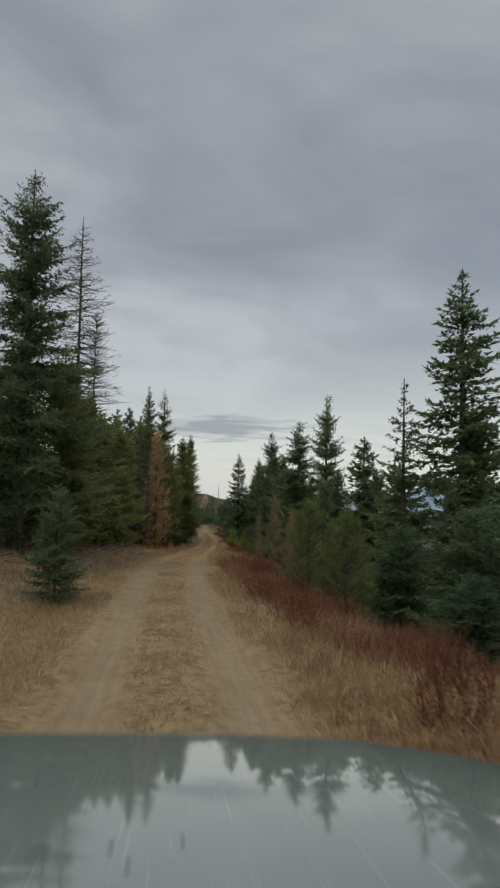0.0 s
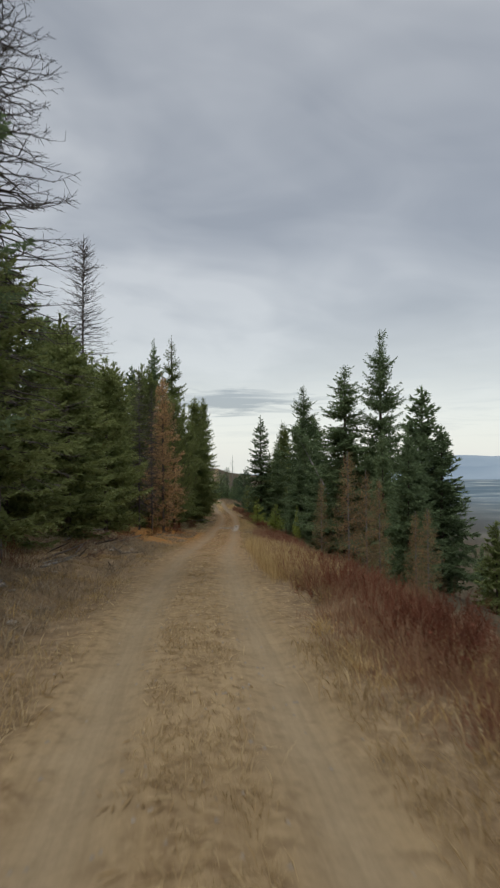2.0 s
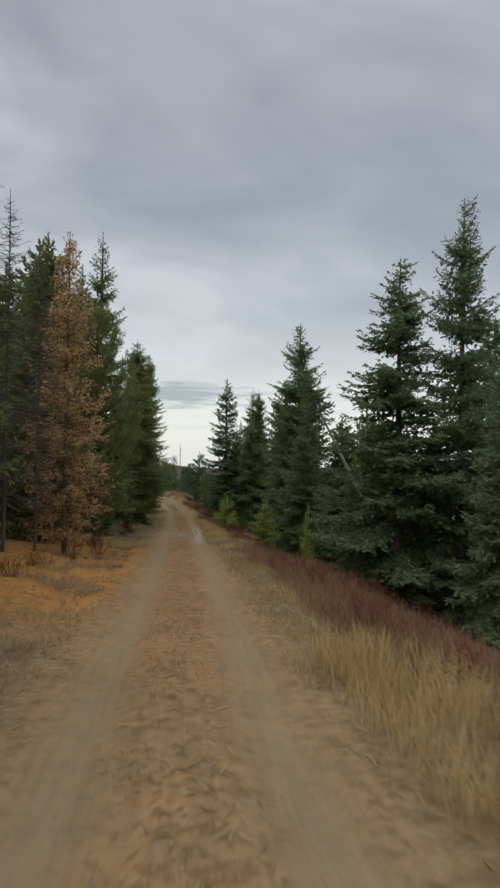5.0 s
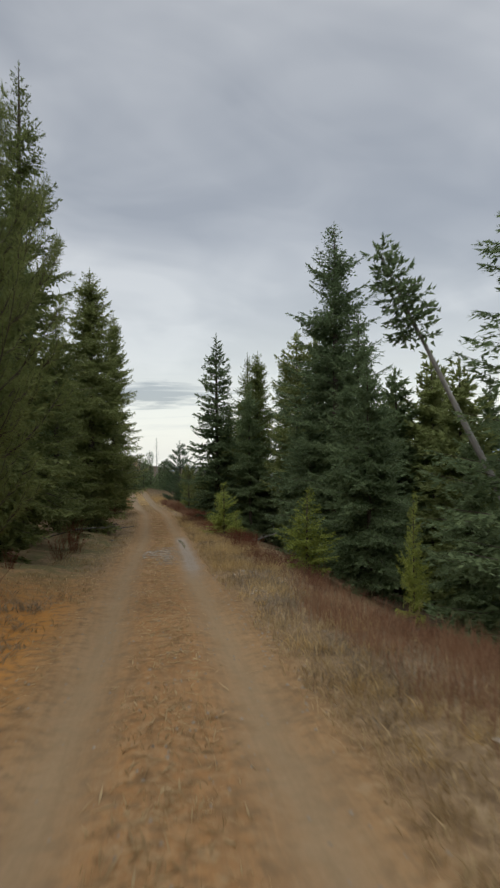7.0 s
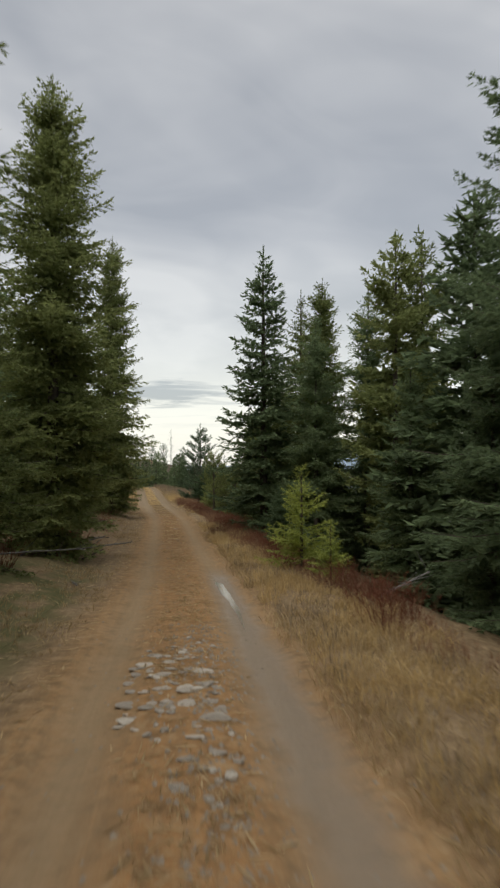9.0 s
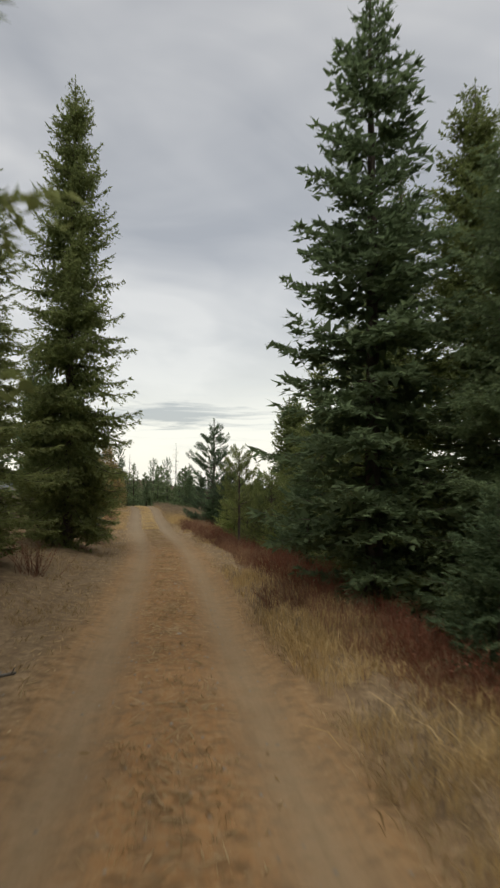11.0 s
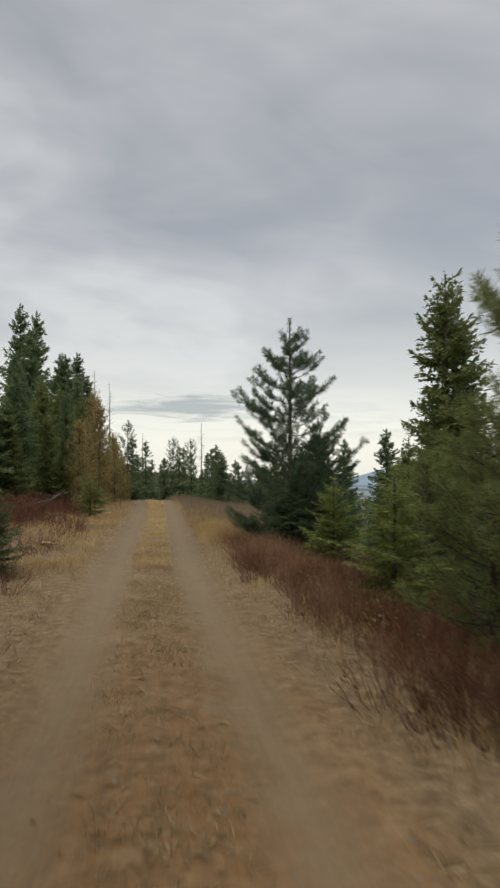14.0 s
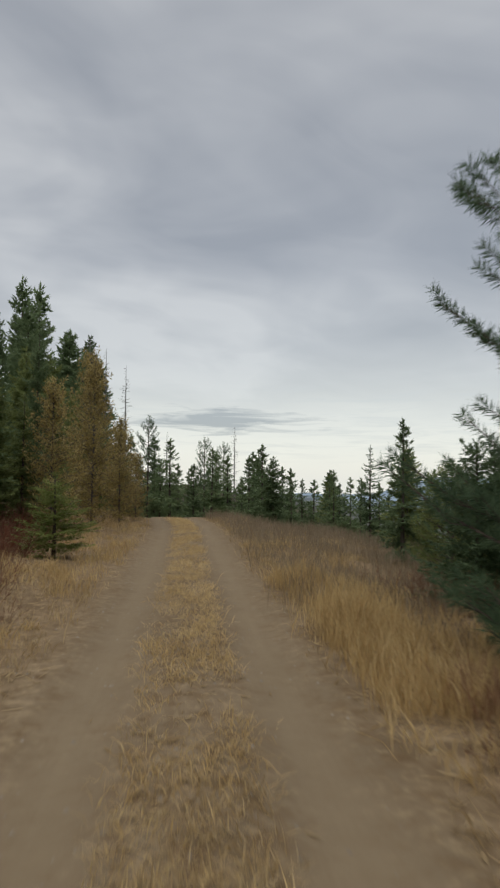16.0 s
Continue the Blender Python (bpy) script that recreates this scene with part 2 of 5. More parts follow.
def ground_material():
    """Packed soil in two ruts, a strip of straw between them, litter beside the road, dark forest floor further off,
    far fields with bluish haze painted in.
    """
    m, nodes, links, bsdf = material("forest_soil", rough=0.97, spec=0.1)
    nt = m.node_tree
    where = place_of(nt)
    uv = nodes.new("ShaderNodeUVMap")
    uv.uv_map = "across"
    cut = nodes.new("ShaderNodeSeparateXYZ")
    links.new(uv.outputs[0], cut.inputs[0])
    u, along = cut.outputs[0], cut.outputs[1]
    big, mid, grit = tex(nt, where, 0.16, 4.0), tex(nt, where, 1.5, 5.0, 0.6), tex(nt, where, 19.0, 6.0, 0.7)
    clod, straw_n = tex(nt, where, 5.5, 5.0, 0.65), tex(nt, where, 9.0, 3.0, 0.6, 1.2)
    wander = calc(nt, "SUBTRACT", mid, 0.5)
    reach = calc(nt, "ABSOLUTE", calc(nt, "ADD", u, calc(nt, "MULTIPLY", wander, 0.45)))
    tone = calc(nt, "ADD", calc(nt, "MULTIPLY", mid, 0.5), calc(nt, "MULTIPLY", big, 0.5))
    # the soil turns more orange along the middle of the way
    orange = ramp(nt, calc(nt, "ADD", calc(nt, "MULTIPLY", along, 0.005), calc(nt, "MULTIPLY", wander, 0.12)), [(0.16, 0.0), (0.26, 1.0), (0.60, 1.0), (0.67, 0.25)])
    orange = calc(nt, "MULTIPLY", orange, ramp(nt, calc(nt, "MULTIPLY", reach, 0.25), [(0.18, 1.0), (0.36, 0.7)]))
    soil = mixc(nt, orange, ramp(nt, tone, [(0.35, (0.212, 0.146, 0.074)), (0.65, (0.315, 0.226, 0.122))]),
                ramp(nt, tone, [(0.35, (0.208, 0.108, 0.042)), (0.65, (0.318, 0.175, 0.074))]))
    soil = mixc(nt, ramp(nt, grit, [(0.48, 0.0), (0.80, 0.4)]), soil, (0.35, 0.26, 0.155))
    # darker, greyer brown soil towards the end of the way
    end_tone = ramp(nt, calc(nt, "ADD", calc(nt, "MULTIPLY", along, 0.005), calc(nt, "MULTIPLY", wander, 0.05)), [(0.60, 0.0), (0.68, 1.0)])
    soil = mixc(nt, end_tone, soil, ramp(nt, tone, [(0.35, (0.140, 0.102, 0.062)), (0.65, (0.215, 0.158, 0.098))]))
    lengthwise = nodes.new("ShaderNodeCombineXYZ")
    links.new(calc(nt, "MULTIPLY", u, 7.0), lengthwise.inputs[0])
    links.new(calc(nt, "MULTIPLY", along, 0.35), lengthwise.inputs[1])
    treads = tex(nt, lengthwise.outputs[0], 1.6, 5.0, 0.6, 0.3)
    worn = ramp(nt, calc(nt, "ADD", calc(nt, "ADD", calc(nt, "MULTIPLY", grit, 0.3), calc(nt, "MULTIPLY", treads, 0.3)), calc(nt, "MULTIPLY", tone, 0.4)),
                [(0.38, (0.198, 0.146, 0.086)), (0.62, (0.302, 0.230, 0.142))])
    worn = mixc(nt, calc(nt, "MULTIPLY", orange, 0.45), worn, (0.245, 0.160, 0.086))
    worn = mixc(nt, calc(nt, "MULTIPLY", end_tone, 0.8), worn, (0.190, 0.143, 0.090))
    rut = ramp(nt, calc(nt, "ABSOLUTE", calc(nt, "SUBTRACT", reach, 0.84)), [(0.05, 0.85), (0.50, 0.0)])
    soil = mixc(nt, ramp(nt, treads, [(0.40, 0.35), (0.58, 0.0)]), soil, (0.15, 0.10, 0.055))
    soil = mixc(nt, ramp(nt, clod, [(0.36, 0.75), (0.50, 0.0)]), soil, (0.125, 0.078, 0.038))
    soil = mixc(nt, ramp(nt, clod, [(0.56, 0.0), (0.70, 0.35)]), soil, (0.36, 0.265, 0.155))
    colour = mixc(nt, rut, soil, worn)
    mud = calc(nt, "MULTIPLY", ramp(nt, calc(nt, "ABSOLUTE", calc(nt, "SUBTRACT", calc(nt, "ADD", u, calc(nt, "MULTIPLY", wander, 0.3)), PUDDLE_U)), [(0.10, 0.6), (0.42, 0.0)]),
               ramp(nt, calc(nt, "MULTIPLY", along, 0.01), [(0.72, 0.0), (0.76, 1.0), (0.90, 1.0), (0.93, 0.0)]))
    colour = mixc(nt, mud, colour, (0.19, 0.155, 0.12))
    straw = calc(nt, "MULTIPLY", ramp(nt, straw_n, [(0.52, 0.0), (0.70, 0.45)]), ramp(nt, rut, [(0.0, 1.0), (0.6, 0.0)]))
    colour = mixc(nt, straw, colour, (0.36, 0.265, 0.15))
    litter = ramp(nt, calc(nt, "ADD", calc(nt, "MULTIPLY", clod, 0.55), calc(nt, "MULTIPLY", grit, 0.45)),
                  [(0.34, (0.088, 0.058, 0.032)), (0.52, (0.205, 0.142, 0.080)), (0.70, (0.37, 0.275, 0.165))])
    verge = ramp(nt, calc(nt, "MULTIPLY", reach, 0.25), [(0.31, 0.0), (0.45, 1.0)])
    colour = mixc(nt, verge, colour, litter)
    # fallen larch needles
    needles = calc(nt, "MULTIPLY", calc(nt, "MULTIPLY", ramp(nt, calc(nt, "MULTIPLY", u, -0.1), [(0.13, 0.0), (0.19, 1.0), (0.50, 1.0), (0.7, 0.0)]),
                   ramp(nt, calc(nt, "MULTIPLY", along, 0.01), [(0.48, 0.0), (0.54, 1.0), (0.68, 1.0), (0.76, 0.0)])), ramp(nt, clod, [(0.38, 0.25), (0.55, 0.9)]))
    colour = mixc(nt, needles, colour, (0.42, 0.19, 0.04))
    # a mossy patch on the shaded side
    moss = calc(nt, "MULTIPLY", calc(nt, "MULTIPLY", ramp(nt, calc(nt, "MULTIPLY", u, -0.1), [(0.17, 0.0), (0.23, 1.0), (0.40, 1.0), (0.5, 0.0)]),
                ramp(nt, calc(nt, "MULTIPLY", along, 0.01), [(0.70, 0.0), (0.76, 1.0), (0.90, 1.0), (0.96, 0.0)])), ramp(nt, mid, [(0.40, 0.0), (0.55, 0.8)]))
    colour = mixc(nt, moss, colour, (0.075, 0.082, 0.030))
    floor = ramp(nt, mid, [(0.3, (0.035, 0.030, 0.018)), (0.7, (0.095, 0.068, 0.038))])
    out = calc(nt, "ADD", calc(nt, "ABSOLUTE", calc(nt, "ADD", u, 0.3)), calc(nt, "MULTIPLY", wander, 4.0))
    colour = mixc(nt, ramp(nt, calc(nt, "MULTIPLY", out, 0.1), [(0.55, 0.0), (0.85, 1.0)]), colour, floor)
    # distant fields: bluish haze is mixed into their base colour
    hazy_field = ramp(nt, tex(nt, where, 0.006, 4.0), [(0.42, (0.10, 0.14, 0.17)), (0.55, (0.19, 0.23, 0.25)), (0.62, (0.34, 0.36, 0.34))])
    colour = mixc(nt, ramp(nt, calc(nt, "MULTIPLY", calc(nt, "ABSOLUTE", u), 0.001), [(0.20, 0.0), (0.55, 1.0)]), colour, hazy_field)
    links.new(colour, bsdf.inputs["Base Color"])
    links.new(ramp(nt, mud, [(0.10, 0.97), (0.50, 0.42)]), bsdf.inputs["Roughness"])
    bump(nt, calc(nt, "ADD", calc(nt, "MULTIPLY", clod, 0.7), calc(nt, "MULTIPLY", grit, 0.5)), 0.8, 0.028, bsdf)
    return m


GROUND = ground_material()


# ---- land form ----
ROAD_PLAN = [(-60, 2.6, 2.9), (-30, 1.2, 1.45), (0, 0.05, 0.0), (15.3, -0.82, -0.73), (27.1, -1.27, -1.29), (39.2, -1.33, -2.14),
             (47.5, -1.14, -2.80), (56, -0.79, -3.44), (64.6, -0.50, -4.05), (73.5, -0.35, -4.58), (82.7, 0.04, -5.18),
             (91.8, 0.36, -5.75), (100.6, 0.49, -6.18), (109.3, 0.62, -6.48), (117.8, 0.66, -6.73), (126.3, 0.32, -6.96),
             (134.6, -0.11, -7.15), (150, -0.55, -7.25), (163, -0.95, -7.2), (172, -1.9, -7.3), (185, -5.5, -8.0), (205, -15, -9.6),
             (260, -60, -14)]
_py = np.array([p[0] for p in ROAD_PLAN], float)
_px = np.array([p[1] for p in ROAD_PLAN], float)
_pz = np.array([p[2] for p in ROAD_PLAN], float)
_fy = np.arange(-60, 260.01, 1.0)


def _smooth(v):
    w = np.interp(_fy, _py, v)
    k = np.hanning(13)
    k /= k.sum()
    return np.convolve(np.pad(w, 6, mode="edge"), k, mode="valid")


_fx, _fz = _smooth(_px), _smooth(_pz)


def road_x(y):
    return np.interp(y, _fy, _fx)


def road_z(y):
    return np.interp(y, _fy, _fz)


def wobble(x, y, size, seed=0.0):
    """A cheap smooth unevenness of about -1 to 1."""
    a, b = x / size + seed, y / size - seed * 1.7
    return (np.sin(1.7 * a + 1.3 * np.sin(0.9 * b + seed)) * np.cos(1.5 * b + 1.1 * np.sin(1.2 * a)) +
            0.5 * np.sin(3.7 * a + 2.1 * b + seed) * np.cos(3.1 * b - 1.9 * a))


def land(x, y):
    """The height of the ground outside the road."""
    x, y = np.asarray(x, float), np.asarray(y, float)
    yr = np.clip(y, -60, 175)
    u = x - road_x(yr)
    z = road_z(yr)
    right = np.clip(u - 2.3, 0, None)
    left = np.clip(-u - 2.3, 0, None)
    shelf = 1.2 + 4.3 * np.clip((y - 134) / 14, 0, 1) * np.clip((190 - y) / 15, 0, 1)
    down = -0.14 * np.minimum(right, shelf) - 0.36 * np.clip(right - shelf, 0, 60) - 0.16 * np.clip(right - shelf - 60, 0, 240)
    up_left = 0.15 * np.clip(left, 0, 4) + 0.06 * np.clip(left - 4, 0, 60)
    far = np.clip(y - 172, 0, None)
    z = z + down + up_left - 0.06 * np.clip(far, 0, 120) - 0.03 * np.clip(far - 120, 0, 600)
    rough_edge = np.clip((np.abs(u) - 2.2) / 1.5, 0, 1)
    z = z + rough_edge * (0.10 * wobble(x, y, 1.6, 0.3) + 0.16 * wobble(x, y, 6.0, 2.0))
    # the cut bank beside the first stretch is lumpy
    lumpy = np.clip((-u - 2.3) / 0.5, 0, 1) * np.clip((9 + u) / 2, 0, 1) * np.clip((y - 12) / 4, 0, 1) * np.clip((52 - y) / 6, 0, 1)
    z = z + lumpy * (0.12 * wobble(x, y, 0.62, 4.0) + 0.16)
    return np.maximum(z, -75 + 1.5 * wobble(x, y, 300.0, 1.0))


def road_height(u, y):
    """Two worn ruts with a raised strip between them."""
    rut = np.exp(-((np.abs(u) - 0.86) / 0.30) ** 4)
    strip = np.exp(-(u / 0.42) ** 2)
    edge = np.clip((np.abs(u) - 1.5) / 0.9, 0, 1)
    wet = np.exp(-((u - PUDDLE_U) / 0.34) ** 4) * np.clip((y - 75) / 2, 0, 1) * np.clip((92 - y) / 2, 0, 1)
    uneven = 0.018 * wobble(u, y, 0.55, 0.7) + 0.02 * wobble(u, y, 2.3, 1.9)
    return road_z(y) - (0.055 * rut) * (1 - wet) - 0.055 * wet + 0.03 * strip + 0.02 * edge + uneven * (1 - wet)


def mesh_of(name, verts, faces, mat, uv=None, smooth=False):
    """A mesh object from arrays; faces all of one size."""
    verts, faces = np.asarray(verts, np.float32), np.asarray(faces, np.int32)
    me = bpy.data.meshes.new(name)
    n, k = faces.shape
    me.vertices.add(len(verts))
    me.vertices.foreach_set("co", verts.ravel())
    me.loops.add(n * k)
    me.loops.foreach_set("vertex_index", faces.ravel())
    me.polygons.add(n)
    me.polygons.foreach_set("loop_start", np.arange(0, n * k, k, dtype=np.int32))
    if smooth:
        me.polygons.foreach_set("use_smooth", np.ones(n, bool))
    if uv is not None:
        layer = me.uv_layers.new(name="across")
        layer.data.foreach_set("uv", np.asarray(uv, np.float32)[faces.ravel()].ravel())
    me.materials.append(mat)
    me.update(calc_edges=True)
    return me


def grid_faces(ny, nx):
    i = np.arange(ny - 1)[:, None] * nx + np.arange(nx - 1)[None]
    return np.stack([i, i + 1, i + nx + 1, i + nx], -1).reshape(-1, 4)


def ground_sheet():
    us = np.r_[-2500, -1400, -800, -450, -250, -150, -100, np.arange(-70, -20, 6), np.arange(-20, -8, 1.5), np.arange(-8, 8.01, 0.35),
               np.arange(9, 22, 1.5), np.arange(23, 80, 6), 100, 150, 230, 350, 550, 900, 1500, 2600, 4000]
    ys = np.r_[-2000, -900, -400, -200, -120, np.arange(-80, -10, 6), np.arange(-10, 176, 0.5), np.arange(177, 270, 4),
               290, 330, 400, 520, 700, 1000, 1500, 2300, 4000]
    U, Y = np.meshgrid(us, ys)
    X = U + road_x(np.clip(Y, -60, 175))
    Z = land(X, Y)
    Z = np.where((np.abs(U) < 2.3) & (Y > -60) & (Y < 255), Z - 0.30 * np.clip((2.3 - np.abs(U)) / 0.4, 0, 1), Z)
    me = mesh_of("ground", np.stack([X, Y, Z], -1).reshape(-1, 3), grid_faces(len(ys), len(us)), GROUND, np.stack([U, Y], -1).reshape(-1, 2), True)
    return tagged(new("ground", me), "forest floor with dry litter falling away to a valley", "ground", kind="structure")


def road_sheet():
    us, ys = np.arange(-2.5, 2.501, 0.1), np.arange(-58, 176.1, 0.3)
    U, Y = np.meshgrid(us, ys)
    X = U + road_x(Y)
    Z = road_height(U, Y) - 0.12 * np.clip((np.abs(U) - 2.2) / 0.3, 0, 1) ** 2
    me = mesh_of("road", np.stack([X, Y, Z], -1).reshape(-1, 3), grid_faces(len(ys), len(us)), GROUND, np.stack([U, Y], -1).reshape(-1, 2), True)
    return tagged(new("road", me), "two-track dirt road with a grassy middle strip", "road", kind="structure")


def hills():
    """Ridges across the valley, with the blue of distant haze in their base colour."""
    m, nodes, links, bsdf = material("hazy_hills", rough=1.0, spec=0.0)
    nt = m.node_tree
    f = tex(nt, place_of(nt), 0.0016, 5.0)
    # haze over the distance is painted as blue-grey base colour
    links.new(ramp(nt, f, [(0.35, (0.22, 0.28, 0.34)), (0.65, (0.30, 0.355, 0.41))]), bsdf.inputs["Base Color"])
    for i, (far, high, seed) in enumerate(((3300, -20, 0.4), (4300, 26, 2.2))):
        a = np.radians(np.arange(-140, 140.1, 1.0))
        ridge = high + high * 0.5 * wobble(np.degrees(a), 0 * a, 7.0, seed) + high * 0.2 * wobble(np.degrees(a), 0 * a, 2.2, seed)
        # lower ground straight ahead
        ridge = -75 + (ridge + 75) * np.clip((np.abs(np.degrees(a) + 9) - 22) / 5, 0.0, 1.0)
        rows = []
        for k, (r, h) in enumerate(((0.88, 0.0), (0.93, 0.45), (0.97, 0.8), (1.0, 1.0), (1.04, 0.6))):
            rows.append(np.stack([np.sin(a) * far * r, np.cos(a) * far * r, -80 + (ridge + 80) * h + (12 * wobble(np.degrees(a), 0 * a + k, 3.0, seed) if 0 < k < 3 else 0)], -1))
        v = np.stack(rows)
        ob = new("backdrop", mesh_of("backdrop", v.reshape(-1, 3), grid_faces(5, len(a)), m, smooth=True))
        tagged(ob, "wooded hills across the valley with blue haze in their colour", "hills", kind="structure")


ground_sheet()
road_sheet()
hills()


# ---- plants ----
class Sprigs:
    """Collects small kite-shaped blades, four points each, and thin tapered stems."""

    def __init__(self, seed):
        self.rng = np.random.default_rng(seed)
        self.kites, self.stems, self.teeth = [], [], []

    def kite(self, a, b, side, width, belly=0.45):
        """Blades from a to b (arrays n x 3), spread along side."""
        m = a + (b - a) * belly
        self.kites.append(np.stack([a, m + side * width[:, None], b, m - side * width[:, None]], 1))

    def tooth(self, a, b, side, width):
        """Three-cornered blades, broad at a and pointed at b."""
        self.teeth.append(np.stack([a + side * width[:, None], b, a - side * width[:, None]], 1))

    def stem(self, a, b, ra, rb):
        """Three-sided tapered rods from a to b."""
        d = b - a
        d = d / np.maximum(np.linalg.norm(d, axis=1, keepdims=True), 1e-6)
        ref = np.where(np.abs(d[:, 2:3]) > 0.9, [[1.0, 0, 0]], [[0, 0, 1.0]])
        p = np.cross(d, ref)
        p /= np.linalg.norm(p, axis=1, keepdims=True)
        q = np.cross(d, p)
        ring = [np.cos(t) * p + np.sin(t) * q for t in (0, 2.094, 4.189)]
        lo = [a + r * ra[:, None] for r in ring]
        hi = [b + r * rb[:, None] for r in ring]
        for i in range(3):
            j = (i + 1) % 3
            self.stems.append(np.stack([lo[i], lo[j], hi[j], hi[i]], 1))

    @staticmethod
    def quads(blocks):
        v = np.concatenate(blocks).reshape(-1, 3)
        return v, np.arange(len(v)).reshape(-1, 4)


def unit(v):
    return v / np.maximum(np.linalg.norm(v, axis=-1, keepdims=True), 1e-9)


def trunk_mesh(name, height, radius, mat, seed, sides=8, lean=0.0, start=-0.6, wobbly=0.012):
    rng = np.random.default_rng(seed)
    n = 9
    t = np.linspace(0, 1, n)
    z = start + t * (height - start)
    r = radius * np.where(t < 0.06, 1.25, 1.0) * (1 - t) ** 0.8 + 0.012
    ox, oy = np.cumsum(rng.normal(0, wobbly * height / n, (2, n)), axis=1)
    ox += lean * t
    a = np.linspace(0, 2 * np.pi, sides, endpoint=False)
    v = np.stack([ox[:, None] + r[:, None] * np.cos(a), oy[:, None] + r[:, None] * np.sin(a), np.repeat(z[:, None], sides, 1)], -1)
    i, j = np.meshgrid(np.arange(n - 1), np.arange(sides), indexing="ij")
    f = np.stack([i * sides + j, i * sides + (j + 1) % sides, (i + 1) * sides + (j + 1) % sides, (i + 1) * sides + j], -1).reshape(-1, 4)
    return mesh_of(name, v.reshape(-1, 3), f, mat, smooth=True), (t, ox, oy, z)


def plant(name, trunk, crown):
    """A tree: an empty at its foot with trunk and crown under it."""
    root = new(name)
    root.empty_display_size = 0.5
    for part_name, me in (("trunk", trunk), ("crown", crown)):
        new(part_name, me).parent = root
    return root


def whorl_branches(rng, height, base, radius, power, spacing, per, lift_low, lift_high, uneven=0.3):
    """Starts, unit directions and lengths of a conifer's branches."""
    zs, out = base, []
    while zs < height * 0.965:
        s = (zs - base) / (height - base)
        reach = radius * ((1 - s) ** power) * min(1.0, 0.55 + 2.5 * s) * min(1.0, 0.35 + 4.5 * (1 - s)) + 0.07
        k = max(3, int(round(per * (0.85 + 0.15 * (1 - s)))))
        turn = rng.uniform(0, 6.28)
        for i in range(k):
            a = turn + 6.283 * i / k + rng.normal(0, 0.4)
            lift = lift_low + (lift_high - lift_low) * s ** 1.3 + rng.normal(0, 0.10)
            length = reach * (1 + uneven * rng.normal(0, 0.75))
            if length > 0.08:
                out.append((min(zs + rng.normal(0, spacing * 0.7), height * 0.98), a, lift, min(length, reach * 1.18)))
        zs += spacing * (0.75 + 0.5 * rng.random()) * (0.5 + 0.5 * (1 - s))
    return np.array(out)


def boughs(br, tz, ox, oy, droop):
    """Feet, headings and a function for the places along many boughs at once."""
    z, a, lift, length = br.T
    foot = np.stack([np.interp(z, tz, ox), np.interp(z, tz, oy), z], 1)
    fwd = np.stack([np.cos(a) * np.cos(lift), np.sin(a) * np.cos(lift), np.sin(lift)], 1)
    side = np.stack([-np.sin(a), np.cos(a), 0 * a], 1)

    def along(k, t):
        p = foot[k] + fwd[k] * (length[k] * t)[:, None]
        p[:, 2] += length[k] * droop * (0.75 * t ** 3.2 - t ** 1.5)
        return p

    return fwd, side, length, along


